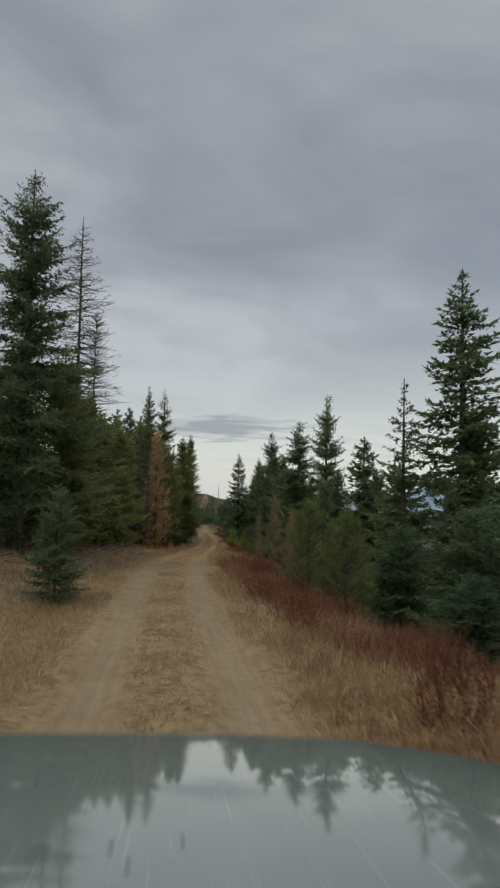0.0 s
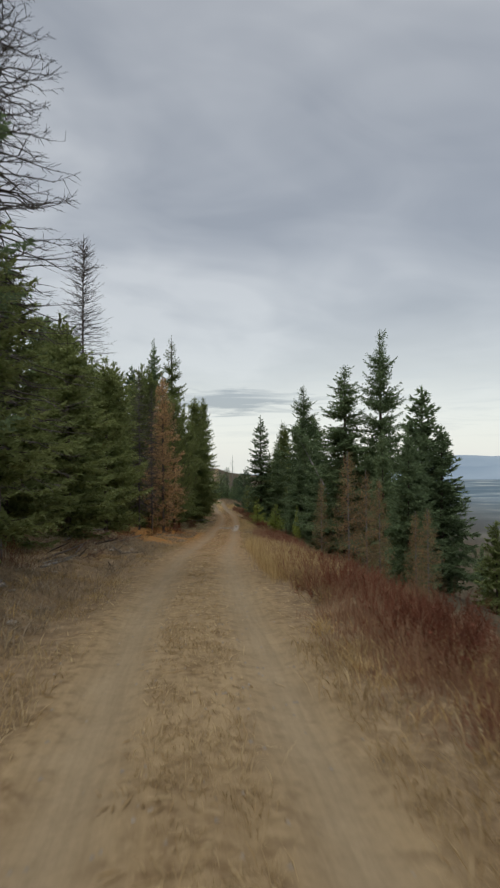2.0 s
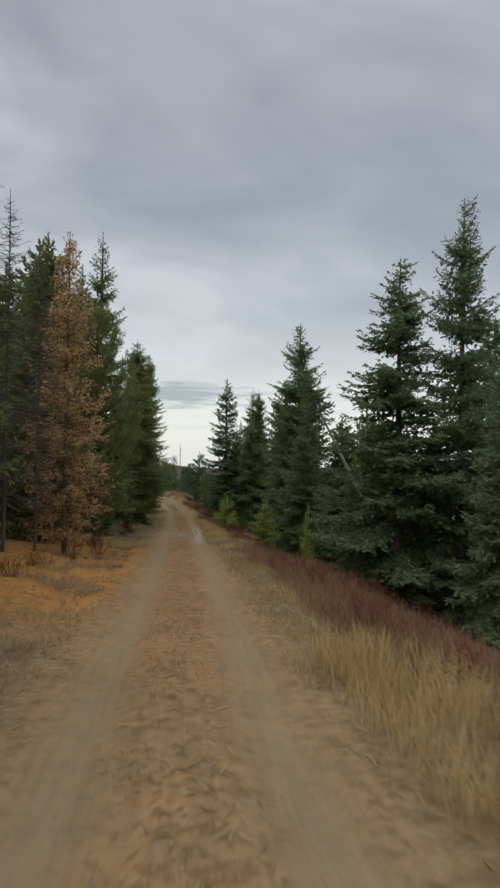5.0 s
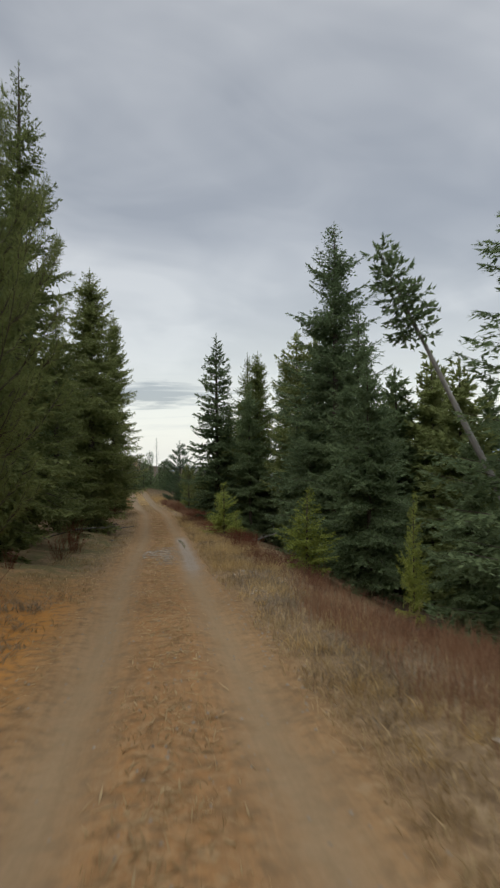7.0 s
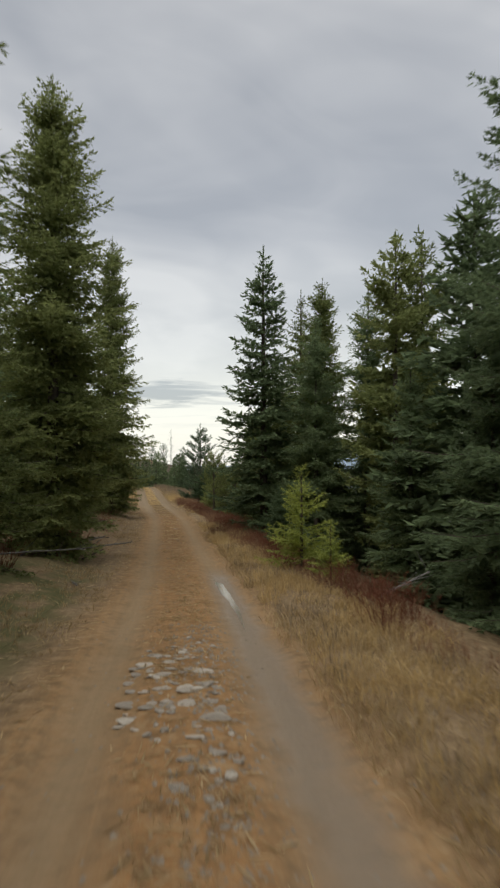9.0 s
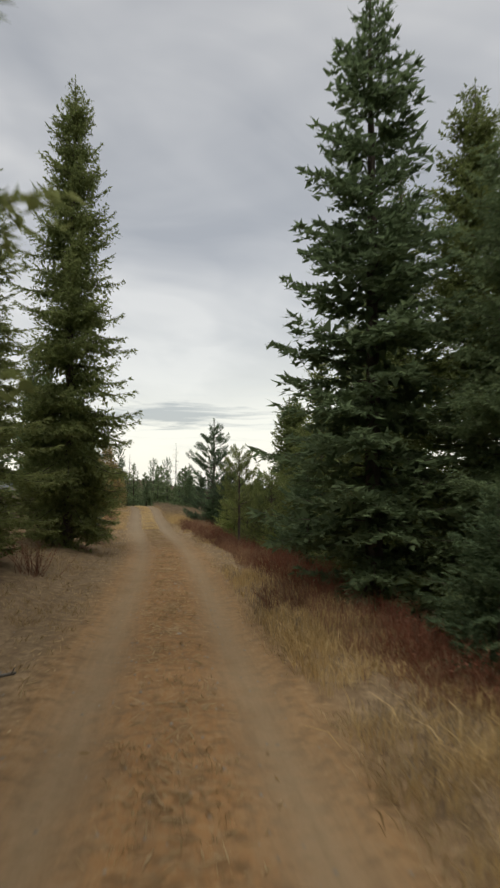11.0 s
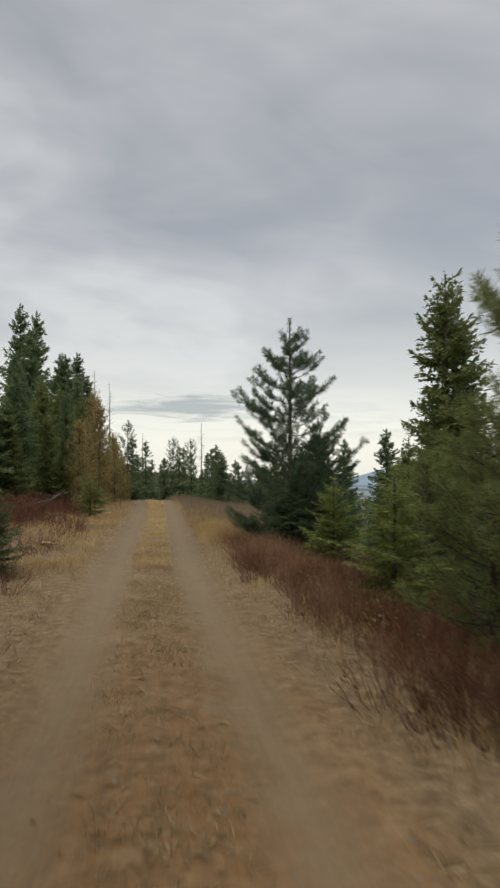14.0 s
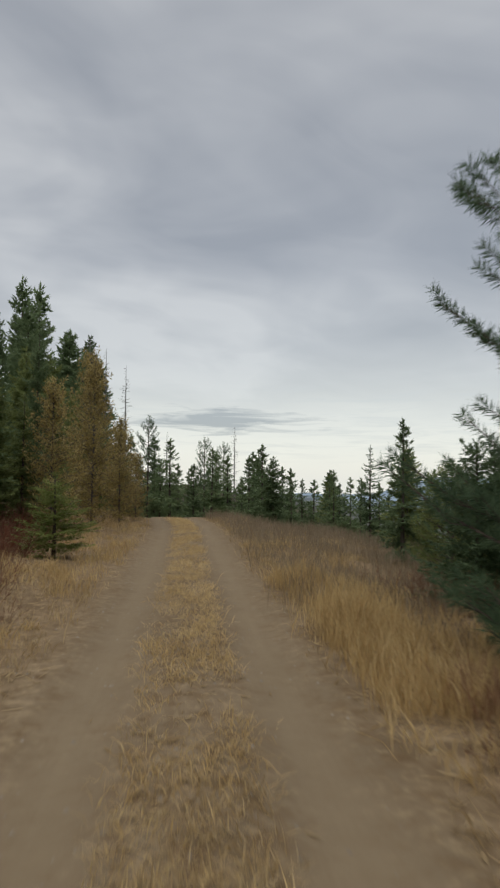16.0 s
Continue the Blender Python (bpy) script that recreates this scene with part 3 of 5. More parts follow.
def fir(seed, height, radius, base, mat, power=0.85, spacing=0.42, per=6, sprig=0.19, width=0.33, gap=0.15, droop=0.32,
        lift_low=-0.15, lift_high=0.75, bark=None, uneven=0.3, name="fir_tree", thick=0.18, spray=0.42, missing=0.08, branchwork=True):
    """Whorls of boughs; every bough a flat spray of side twigs, every twig set with short pointed sprigs."""
    s = Sprigs(seed)
    rng = s.rng
    trunk, (tt, ox, oy, tz) = trunk_mesh("trunk", height * 0.99, height * 0.0115 + 0.02, bark or BARK, seed)
    br = whorl_branches(rng, height, base, radius, power, spacing, per, lift_low, lift_high, uneven)
    br = br[rng.random(len(br)) > missing]
    fwd, side, length, along = boughs(br, tz, ox, oy, droop)
    # side twigs, left and right of each bough, longest at its inner half
    n = np.maximum(3, (length / gap).astype(int))
    k = np.repeat(np.arange(len(br)), n)
    t = (np.arange(len(k)) - np.repeat(np.cumsum(n) - n, n) + rng.random(len(k))) / n[k]
    t = 0.12 + 0.88 * t
    k, t = np.concatenate([k, k]), np.concatenate([t, t])
    hand = np.concatenate([np.ones(len(k) // 2), -np.ones(len(k) // 2)])
    p = along(k, t)
    l = (spray * length[k] * (1.02 - t) ** 0.75 * np.clip(0.5 + 2.2 * t, 0, 1) + sprig * 0.7) * rng.uniform(0.6, 1.25, len(k))
    l = np.minimum(l, 0.95)
    d = unit(fwd[k] * rng.uniform(0.45, 0.9, len(k))[:, None] + side[k] * (hand * rng.uniform(0.6, 1.0, len(k)))[:, None]
             + rng.normal(0, 0.13, (len(k), 3)) + np.array([0, 0, -0.10]))
    # sprigs on the twigs
    m = np.maximum(2, np.ceil(l / (sprig * 0.52)).astype(int))
    j = np.repeat(np.arange(len(k)), m)
    q = (np.arange(len(j)) - np.repeat(np.cumsum(m) - m, m) + rng.random(len(j))) / m[j]
    a = p[j] + d[j] * (l[j] * q)[:, None]
    a[:, 2] -= 0.22 * l[j] * q ** 2
    out = unit(np.cross(d[j], np.array([0, 0, 1.0])))
    e = unit(d[j] * rng.uniform(0.3, 1.0, len(j))[:, None] + out * (rng.choice([-1.0, 1.0], len(j)) * rng.uniform(0.1, 0.9, len(j)))[:, None]
             + rng.normal(0, 0.28, (len(j), 3)) + np.array([0, 0, 0.05]))
    big = sprig * rng.uniform(0.6, 1.3, len(j)) * np.clip(0.45 + 0.6 * length[k][j], 0.45, 1.0)
    s.tooth(a - e * (0.15 * big)[:, None], a + e * big[:, None], unit(np.cross(e, rng.normal(0, 0.55, (len(j), 3)) + np.array([0, 0, 1.0]))), big * width * rng.uniform(0.6, 1.2, len(j)))
    # bough tips
    k = np.repeat(np.arange(len(br)), 5)
    p = along(k, rng.uniform(0.86, 1.0, len(k)))
    e = unit(fwd[k] + rng.normal(0, 0.28, (len(k), 3)) + np.array([0, 0, 0.25]))
    s.tooth(p, p + e * (sprig * rng.uniform(0.8, 1.6, len(k)))[:, None], unit(np.cross(e, rng.normal(0, 1, (len(k), 3)))), np.full(len(k), sprig * width * 0.8))
    # shaded growth near the stem
    fill = int(thick * len(j))
    k = rng.choice(len(br), fill, p=length / length.sum())
    p = along(k, rng.uniform(0.05, 0.60, fill)) + rng.normal(0, 0.12, (fill, 3)) + np.array([0, 0, -0.06])
    e = unit(fwd[k] * 0.5 + rng.normal(0, 0.5, (fill, 3)) + np.array([0, 0, -0.35]))
    big = sprig * rng.uniform(1.0, 2.0, fill) * np.clip(0.4 + 0.4 * length[k], 0.4, 1)
    s.tooth(p, p + e * big[:, None], unit(np.cross(e, rng.normal(0, 1, (fill, 3)))), big * 0.36)
    # leader
    top = np.array([[ox[-1], oy[-1], height]] * 26) - np.array([[0, 0, 1.0]]) * (height * 0.07 * np.linspace(0, 1, 26) ** 1.2)[:, None]
    turn = rng.uniform(0, 6.283, 26)
    e = unit(np.stack([np.cos(turn) * 0.55, np.sin(turn) * 0.55, np.full(26, 0.9)], 1))
    e[0] = (0, 0, 1)
    s.tooth(top, top + e * (sprig * rng.uniform(0.7, 1.2, 26))[:, None], unit(np.cross(e, rng.normal(0, 1, (26, 3)))), np.full(26, sprig * 0.22))
    w = np.concatenate(s.teeth).reshape(-1, 3)
    root = plant(name, trunk, mesh_of("crown", w, np.arange(len(w)).reshape(-1, 3), mat))
    if branchwork:
        cut = np.array([0, 0.35, 0.7, 1.0])
        every = np.arange(len(br))
        for t0, t1 in zip(cut[:-1], cut[1:]):
            s.stem(along(every, np.full(len(br), t0)), along(every, np.full(len(br), t1)), 0.016 * (0.4 + 0.5 * length) * (1.05 - t0), 0.016 * (0.4 + 0.5 * length) * (1.05 - t1))
        v, f = s.quads(s.stems)
        new("branchwork", mesh_of("branchwork", v, f, bark or BARK)).parent = root
    return root


def bare_tree(seed, height, radius, base, mat, name="dead_tree", leaf=None, sprigs=0.0, spacing=0.32, per=4, lift_low=-0.2, lift_high=0.5,
              thick=0.014, trunk_r=None, power=0.7, leaf_size=0.14):
    """A tree with bare twigs, and a few withered sprigs if leaf is given."""
    s = Sprigs(seed)
    rng = s.rng
    trunk, (tt, ox, oy, tz) = trunk_mesh("trunk", height, trunk_r or height * 0.009 + 0.015, mat, seed)
    for z, a, lift, length in whorl_branches(rng, height, base, radius, power, spacing, per, lift_low, lift_high, 0.45):
        fwd = np.array([math.cos(a) * math.cos(lift), math.sin(a) * math.cos(lift), math.sin(lift)])
        side = np.array([-math.sin(a), math.cos(a), 0.0])
        o = np.array([np.interp(z, tz, ox), np.interp(z, tz, oy), z])
        k = 4
        q = np.linspace(0, 1, k + 1)
        pts = o + fwd * (length * q)[:, None] + np.array([0, 0, -0.22 * length]) * (q ** 1.5)[:, None] + np.array([0, 0, 0.2 * length]) * (q ** 3)[:, None]
        pts[1:] += rng.normal(0, 0.03 * length, (k, 3))
        r = thick * (0.5 + 0.5 * min(1.5, length)) * (1 - 0.85 * q)
        s.stem(pts[:-1], pts[1:], r[:-1], r[1:])
        m = max(2, int(length / 0.13))
        t = rng.uniform(0.2, 1.0, m)
        p = np.stack([np.interp(t, q, pts[:, c]) for c in range(3)], 1)
        d = unit(fwd * 0.6 + side * rng.choice([-1, 1], m)[:, None] * rng.uniform(0.4, 1.0, m)[:, None] + rng.normal(0, 0.3, (m, 3)))
        l2 = rng.uniform(0.12, 0.42, m) * min(1.0, 0.4 + length * 0.5)
        s.stem(p, p + d * l2[:, None], np.full(m, thick * 0.38), np.full(m, thick * 0.12))
        if leaf is not None:
            c = max(1, int(length * sprigs))
            t = rng.uniform(0.15, 1.0, c)
            p = np.stack([np.interp(t, q, pts[:, c2]) for c2 in range(3)], 1) + rng.normal(0, 0.06, (c, 3))
            d = unit(rng.normal(0, 0.6, (c, 3)) + fwd * 0.4)
            s.kite(p, p + d * (leaf_size * rng.uniform(0.6, 1.5, c))[:, None], unit(np.cross(d, rng.normal(0, 1, (c, 3)))), leaf_size * rng.uniform(0.12, 0.26, c))
    v, f = s.quads(s.stems)
    twigs = mesh_of("branchwork", v, f, mat if leaf is None else TWIG_GREY)
    crown = None
    if leaf is not None:
        v, f = s.quads(s.kites)
        crown = mesh_of("crown", v, f, leaf)
    root = new(name)
    for part_name, me in (("trunk", trunk), ("branchwork", twigs), ("crown", crown)):
        if me is not None:
            new(part_name, me).parent = root
    return root


def pine(seed, height, radius, base, mat=None, whorl=0.55, per=6, dense=95, needle=0.20, shoots=5, name="pine_tree", power=0.75, lift=(0.15, 0.85), thin=0.010, curl=0.45, taper=0.6):
    """Long boughs that curve upwards, their ends and side shoots set all round with long needles."""
    s = Sprigs(seed)
    rng = s.rng
    trunk, (tt, ox, oy, tz) = trunk_mesh("trunk", height * 0.985, height * 0.010 + 0.02, BARK, seed, wobbly=0.004)

    def brush(a, b, full=1.0):
        """Needles round shoots from a to b."""
        l = np.linalg.norm(b - a, axis=1)
        m = np.maximum(4, (l * dense * full).astype(int))
        k = np.repeat(np.arange(len(a)), m)
        q = rng.uniform(0.0, 1.0, len(k)) ** 0.85
        axis = unit(b - a)[k]
        o = a[k] + (b - a)[k] * q[:, None]
        ray = rng.normal(0, 1, (len(k), 3))
        ray = unit(ray - (ray * axis).sum(1, keepdims=True) * axis)
        d = unit(ray + axis * rng.uniform(0.35, 1.1, (len(k), 1)) * (0.7 + 0.6 * q[:, None]))
        s.kite(o, o + d * (needle * rng.uniform(0.65, 1.15, len(k)))[:, None], unit(np.cross(d, rng.normal(0, 1, (len(k), 3)))), np.full(len(k), thin), 0.4)

    for z, a, up_by, length in whorl_branches(rng, height, base, radius, power, whorl, per, lift[0], lift[1], 0.28):
        if z > height * 0.93:
            continue
        # the boughs stay below the leader
        length = min(length, taper * (height - z) + 0.12)
        fwd = np.array([math.cos(a) * math.cos(up_by), math.sin(a) * math.cos(up_by), math.sin(up_by)])
        side = np.array([-math.sin(a), math.cos(a), 0.0])
        o = np.array([np.interp(z, tz, ox), np.interp(z, tz, oy), z])
        q = np.linspace(0, 1, 6)
        pts = o + fwd * (length * q)[:, None] + np.array([0, 0, -0.10 * length]) * q[:, None] + np.array([0, 0, curl * length]) * (q ** 2.4)[:, None] + side * (rng.normal(0, 0.12) * length * q ** 2)[:, None]
        r = 0.015 * (0.5 + 0.6 * length) * (1 - 0.7 * q)
        s.stem(pts[:-1], pts[1:], r[:-1], r[1:])
        brush(pts[2:5], pts[3:6])
        tip = unit(pts[5] - pts[4])
        brush(pts[5][None], (pts[5] + tip * 0.14)[None], 1.6)
        k = max(1, int(shoots * min(1.3, length / 1.2)))
        t = rng.uniform(0.30, 0.92, k)
        p = np.stack([np.interp(t, q, pts[:, c]) for c in range(3)], 1)
        d = unit(fwd * 0.75 + side * (rng.choice([-1, 1], k) * rng.uniform(0.35, 0.9, k))[:, None] + np.array([0, 0, 0.22]) + rng.normal(0, 0.12, (k, 3)))
        l = rng.uniform(0.22, 0.5, k) * min(1.25, 0.45 + length * 0.45)
        mid = p + d * (l * 0.55)[:, None]
        e = mid + unit(d + np.array([0, 0, 0.75])) * (l * 0.55)[:, None]
        s.stem(p, mid, np.full(k, 0.008), np.full(k, 0.006))
        s.stem(mid, e, np.full(k, 0.006), np.full(k, 0.004))
        brush(p + (mid - p) * 0.45, mid)
        brush(mid, e, 1.25)
    top = np.array([[ox[-1], oy[-1], height * 0.93]])
    brush(top, top + np.array([[0, 0, height * 0.068]]), 1.2)
    v, f = s.quads(s.kites)
    crown = mesh_of("crown", v, f, mat or PINE)
    v, f = s.quads(s.stems)
    root = new(name)
    for part_name, me in (("trunk", trunk), ("branchwork", mesh_of("branchwork", v, f, BARK)), ("crown", crown)):
        new(part_name, me).parent = root
    return root


def shrub(seed, height, spread, stems, mat, leaf=None, leaves=0, name="shrub"):
    """Many thin stems from one foot, forked, with a few dry leaves."""
    s = Sprigs(seed)
    rng = s.rng
    foot = np.concatenate([rng.normal(0, spread * 0.30, (stems, 2)), np.full((stems, 1), -0.05)], 1)
    d = unit(np.concatenate([rng.normal(0, 0.28, (stems, 2)) + foot[:, :2] * 0.5 / spread, np.ones((stems, 1))], 1))
    h = height * rng.uniform(0.55, 1.1, stems)
    mid = foot + d * (h * 0.5)[:, None]
    tip = mid + unit(d + rng.normal(0, 0.16, (stems, 3))) * (h * 0.5)[:, None]
    s.stem(foot, mid, np.full(stems, 0.008), np.full(stems, 0.006))
    s.stem(mid, tip, np.full(stems, 0.006), np.full(stems, 0.003))
    for _ in range(3):
        t = rng.uniform(0.3, 0.95, stems)[:, None]
        p = mid + (tip - mid) * t
        e = p + unit(d + rng.normal(0, 0.45, (stems, 3))) * (h * rng.uniform(0.12, 0.32, stems))[:, None]
        s.stem(p, e, np.full(stems, 0.005), np.full(stems, 0.002))
    if leaves:
        k = rng.integers(0, stems, leaves)
        p = mid[k] + (tip[k] - mid[k]) * rng.uniform(-0.6, 1.0, leaves)[:, None] + rng.normal(0, 0.05, (leaves, 3))
        dd = unit(rng.normal(0, 1, (leaves, 3)) + np.array([0, 0, 0.3]))
        s.kite(p, p + dd * rng.uniform(0.04, 0.10, leaves)[:, None], unit(np.cross(dd, rng.normal(0, 1, (leaves, 3)))), rng.uniform(0.012, 0.028, leaves))
    root = new(name)
    v, f = s.quads(s.stems)
    stalk = tagged(new("stalk", mesh_of("stalk", v, f, mat)), kind="stuff")
    stalk.parent = root
    if leaves:
        v, f = s.quads(s.kites)
        new("foliage", mesh_of("foliage", v, f, leaf)).parent = root
    return root


# models; each is set out once at its first place and copied to the others
MODELS, HEIGHTS = {}, {}


def model(key, root, height):
    MODELS[key], HEIGHTS[key] = [root, False], height


NEAR = dict(sprig=0.155, gap=0.135)
model("fir_tall", fir(11, 16.0, 3.2, 0.6, FIR, spacing=0.46, **NEAR), 16.0)
model("fir_broad", fir(12, 13.0, 3.5, 0.3, FIR, power=0.75, spacing=0.48, **NEAR), 13.0)
model("fir_narrow", fir(13, 13.0, 2.4, 0.4, FIR_OLIVE, power=0.75, lift_low=-0.25, spacing=0.42, **NEAR), 13.0)
model("fir_open", fir(14, 13.0, 2.9, 0.6, FIR, power=0.95, spacing=0.50, per=5, uneven=0.4, lift_low=0.05, lift_high=0.65, thick=0.06, spray=0.34, missing=0.15, **NEAR), 13.0)
model("fir_olive", fir(15, 12.0, 2.9, 0.3, FIR_OLIVE, power=0.65, uneven=0.4, lift_low=0.05, spacing=0.46, **NEAR), 12.0)
model("fir_round", fir(16, 11.0, 2.8, 0.4, FIR_OLIVE, power=0.5, spacing=0.46, uneven=0.4, lift_low=0.15, **NEAR), 11.0)
model("fir_clumped", fir(17, 12.0, 2.6, 2.2, FIR_OLIVE, power=0.5, spacing=0.58, uneven=0.5, lift_low=0.05, missing=0.2, spray=0.5, **NEAR), 12.0)
model("fir_leaning", fir(24, 12.0, 0.72, 9.8, FIR, power=0.4, spacing=0.26, per=8, uneven=0.4, lift_low=0.0, bark=BARK_PALE, missing=0.0, **NEAR), 12.0)
model("fir_fine", fir(27, 13.0, 2.2, 0.4, FIR, power=0.66, spacing=0.42, per=6, uneven=0.4, lift_low=-0.05, thick=0.10, spray=0.40, missing=0.08, sprig=0.15, gap=0.12), 13.0)
model("fir_near", fir(28, 13.0, 2.5, 0.4, FIR_OLIVE, power=0.8, spacing=0.40, uneven=0.5, lift_low=-0.1, sprig=0.088, gap=0.092, width=0.28), 13.0)
model("fir_near_dark", fir(29, 13.0, 2.5, 0.4, FIR, power=0.50, spacing=0.42, uneven=0.5, lift_low=0.0, thick=0.24, sprig=0.088, gap=0.095, width=0.28), 13.0)
model("fir_tiered", fir(30, 13.0, 3.1, 0.8, FIR, power=0.75, spacing=0.54, per=9, uneven=0.4, lift_low=0.0, lift_high=0.6, droop=0.5, thick=0.2, spray=0.40, missing=0.04, sprig=0.11, gap=0.10), 13.0)
model("fir_full", fir(37, 13.0, 2.5, 0.5, FIR_OLIVE, power=0.54, spacing=0.38, per=8, uneven=0.32, lift_low=-0.1, droop=0.4, thick=0.26, sprig=0.092, gap=0.100, width=0.29, missing=0.06), 13.0)
MIDWAY = dict(sprig=0.24, gap=0.21, branchwork=False)
model("mid_fir", fir(25, 13.0, 2.8, 0.3, FIR, power=0.75, spacing=0.44, **MIDWAY), 13.0)
model("mid_olive", fir(26, 12.0, 2.8, 0.3, FIR_OLIVE, power=0.6, spacing=0.46, uneven=0.45, **MIDWAY), 12.0)
BEHIND = dict(per=5, sprig=0.42, gap=0.40, branchwork=False)
model("filler", fir(18, 13.0, 3.2, 0.3, FIR, power=0.7, spacing=0.58, **BEHIND), 13.0)
model("filler_olive", fir(19, 12.0, 3.0, 0.3, FIR_OLIVE, power=0.6, spacing=0.60, uneven=0.4, **BEHIND), 12.0)
model("far_fir", fir(20, 9.0, 1.75, 0.2, FIR, power=0.95, spacing=0.48, per=5, sprig=0.26, gap=0.36, branchwork=False), 9.0)
YOUNG = dict(name="young_fir", branchwork=False, gap=0.075, droop=0.12, lift_high=0.9, thick=0.1)
model("young", fir(21, 3.0, 1.3, 0.05, FIR_YOUNG, power=0.8, spacing=0.24, per=6, sprig=0.07, width=0.25, lift_low=0.15, **YOUNG), 3.0)
model("young_b", fir(22, 3.2, 1.3, 0.05, FIR_YOUNG, power=0.7, spacing=0.27, per=6, sprig=0.07, width=0.25, lift_low=0.2, uneven=0.5, **YOUNG), 3.2)
model("young_olive", fir(38, 4.0, 1.4, 0.05, OLIVE_YOUNG, power=0.7, spacing=0.29, per=6, sprig=0.085, width=0.27, lift_low=0.15, uneven=0.45, **YOUNG), 4.0)
model("young_dark", fir(23, 4.0, 1.6, 0.05, FIR_DEEP, power=0.6, spacing=0.27, per=7, sprig=0.085, width=0.27, lift_low=0.15, uneven=0.35, **YOUNG), 4.0)
model("larch", bare_tree(31, 10.0, 1.7, 0.6, TWIG_GREY, "larch_tree", LARCH, 42.0, 0.24, 6, -0.1, 0.6, trunk_r=0.09, leaf_size=0.135), 10.0)
model("larch_thin", bare_tree(32, 5.0, 0.85, 0.3, BARK_GREY, "larch_tree", WISP, 44.0, 0.17, 7, 0.0, 0.7, 0.007, 0.028, leaf_size=0.060), 5.0)
model("dead", bare_tree(33, 15.0, 1.9, 2.0, TWIG_GREY, "dead_tree", None, 0, 0.24, 6, -0.25, 0.35, 0.020, 0.095, 0.55), 15.0)
model("dead_far", bare_tree(36, 24.0, 2.5, 12.0, TWIG_GREY, "dead_tree", None, 0, 0.34, 7, 0.1, 0.8, 0.026, 0.16, 0.45), 24.0)
model("snag", bare_tree(34, 12.0, 1.0, 2.0, BARK_GREY, "dead_tree", None, 0, 0.5, 4, 0.0, 0.3, 0.022, 0.12, 0.5), 12.0)
model("pine", pine(41, 7.5, 2.7, 0.3, needle=0.16, shoots=5, whorl=0.48, per=7, power=0.9, lift=(-0.02, 0.40), thin=0.006, dense=190, curl=0.42, taper=0.5), 7.5)
model("pine_small", pine(42, 4.5, 1.5, 0.1, PINE_SOFT, needle=0.18, shoots=6, whorl=0.28, per=6, power=0.5, thin=0.008, dense=60), 4.5)
model("pine_sparse", pine(45, 5.5, 1.2, 1.5, PINE_SOFT, needle=0.16, shoots=7, whorl=0.42, per=6, power=0.35, thin=0.007, dense=110, taper=0.9), 5.5)
model("pine_soft", pine(44, 6.5, 2.2, 0.6, PINE_SOFT, needle=0.17, shoots=8, whorl=0.42, per=6, power=0.5, thin=0.007, dense=105), 6.5)
model("pine_far", pine(43, 9.0, 1.4, 2.5, needle=0.24, shoots=4, whorl=0.6, per=5, power=0.4, thin=0.022, dense=26), 9.0)
model("brown", bare_tree(35, 6.5, 1.7, 0.2, TWIG_GREY, "withered_tree", BROWN, 30.0, 0.22, 6, 0.2, 0.9, 0.012, 0.05, 0.45), 6.5)
model("red_shrub", shrub(51, 1.0, 0.8, 46, STEM_RED, STEM_RED, 150, "red_shrub"), 1.0)
model("red_shrub_b", shrub(52, 0.8, 0.9, 44, STEM_RED, BROWN, 170, "red_shrub"), 0.8)
model("weed", shrub(53, 0.9, 0.5, 40, GRASS, GRASS_GOLD, 200, "dry_weed"), 0.9)
model("red_shrub_c", shrub(54, 1.1, 0.75, 44, STEM_RED, None, 0, "red_shrub"), 1.1)


def stand(key, x, y, top=None, wide=1.0, label="", category="tree", group="", turn=None, lean=(0, 0), size=None, sink=0.0):
    """Sets a model on the ground at (x, y), as high as needed to reach the height top."""
    rng = random.Random(int(x * 131 + y * 17))
    z = float(land(x, y)) - sink
    k = (top - z) / HEIGHTS[key] if top is not None else size
    m = pose(x, y, z, lean[0], lean[1], rng.uniform(0, 360) if turn is None else turn) @ Matrix.Diagonal((k * wide, k * wide, k, 1))
    root, used = MODELS[key]
    if used:
        ob = copy_thing(root, m)
        ob.scale = (k * wide, k * wide, k)
    else:
        root.matrix_basis = m
        ob, MODELS[key][1] = root, True
    MODELS[key][0] = root
    return tagged(ob, label, category, group)


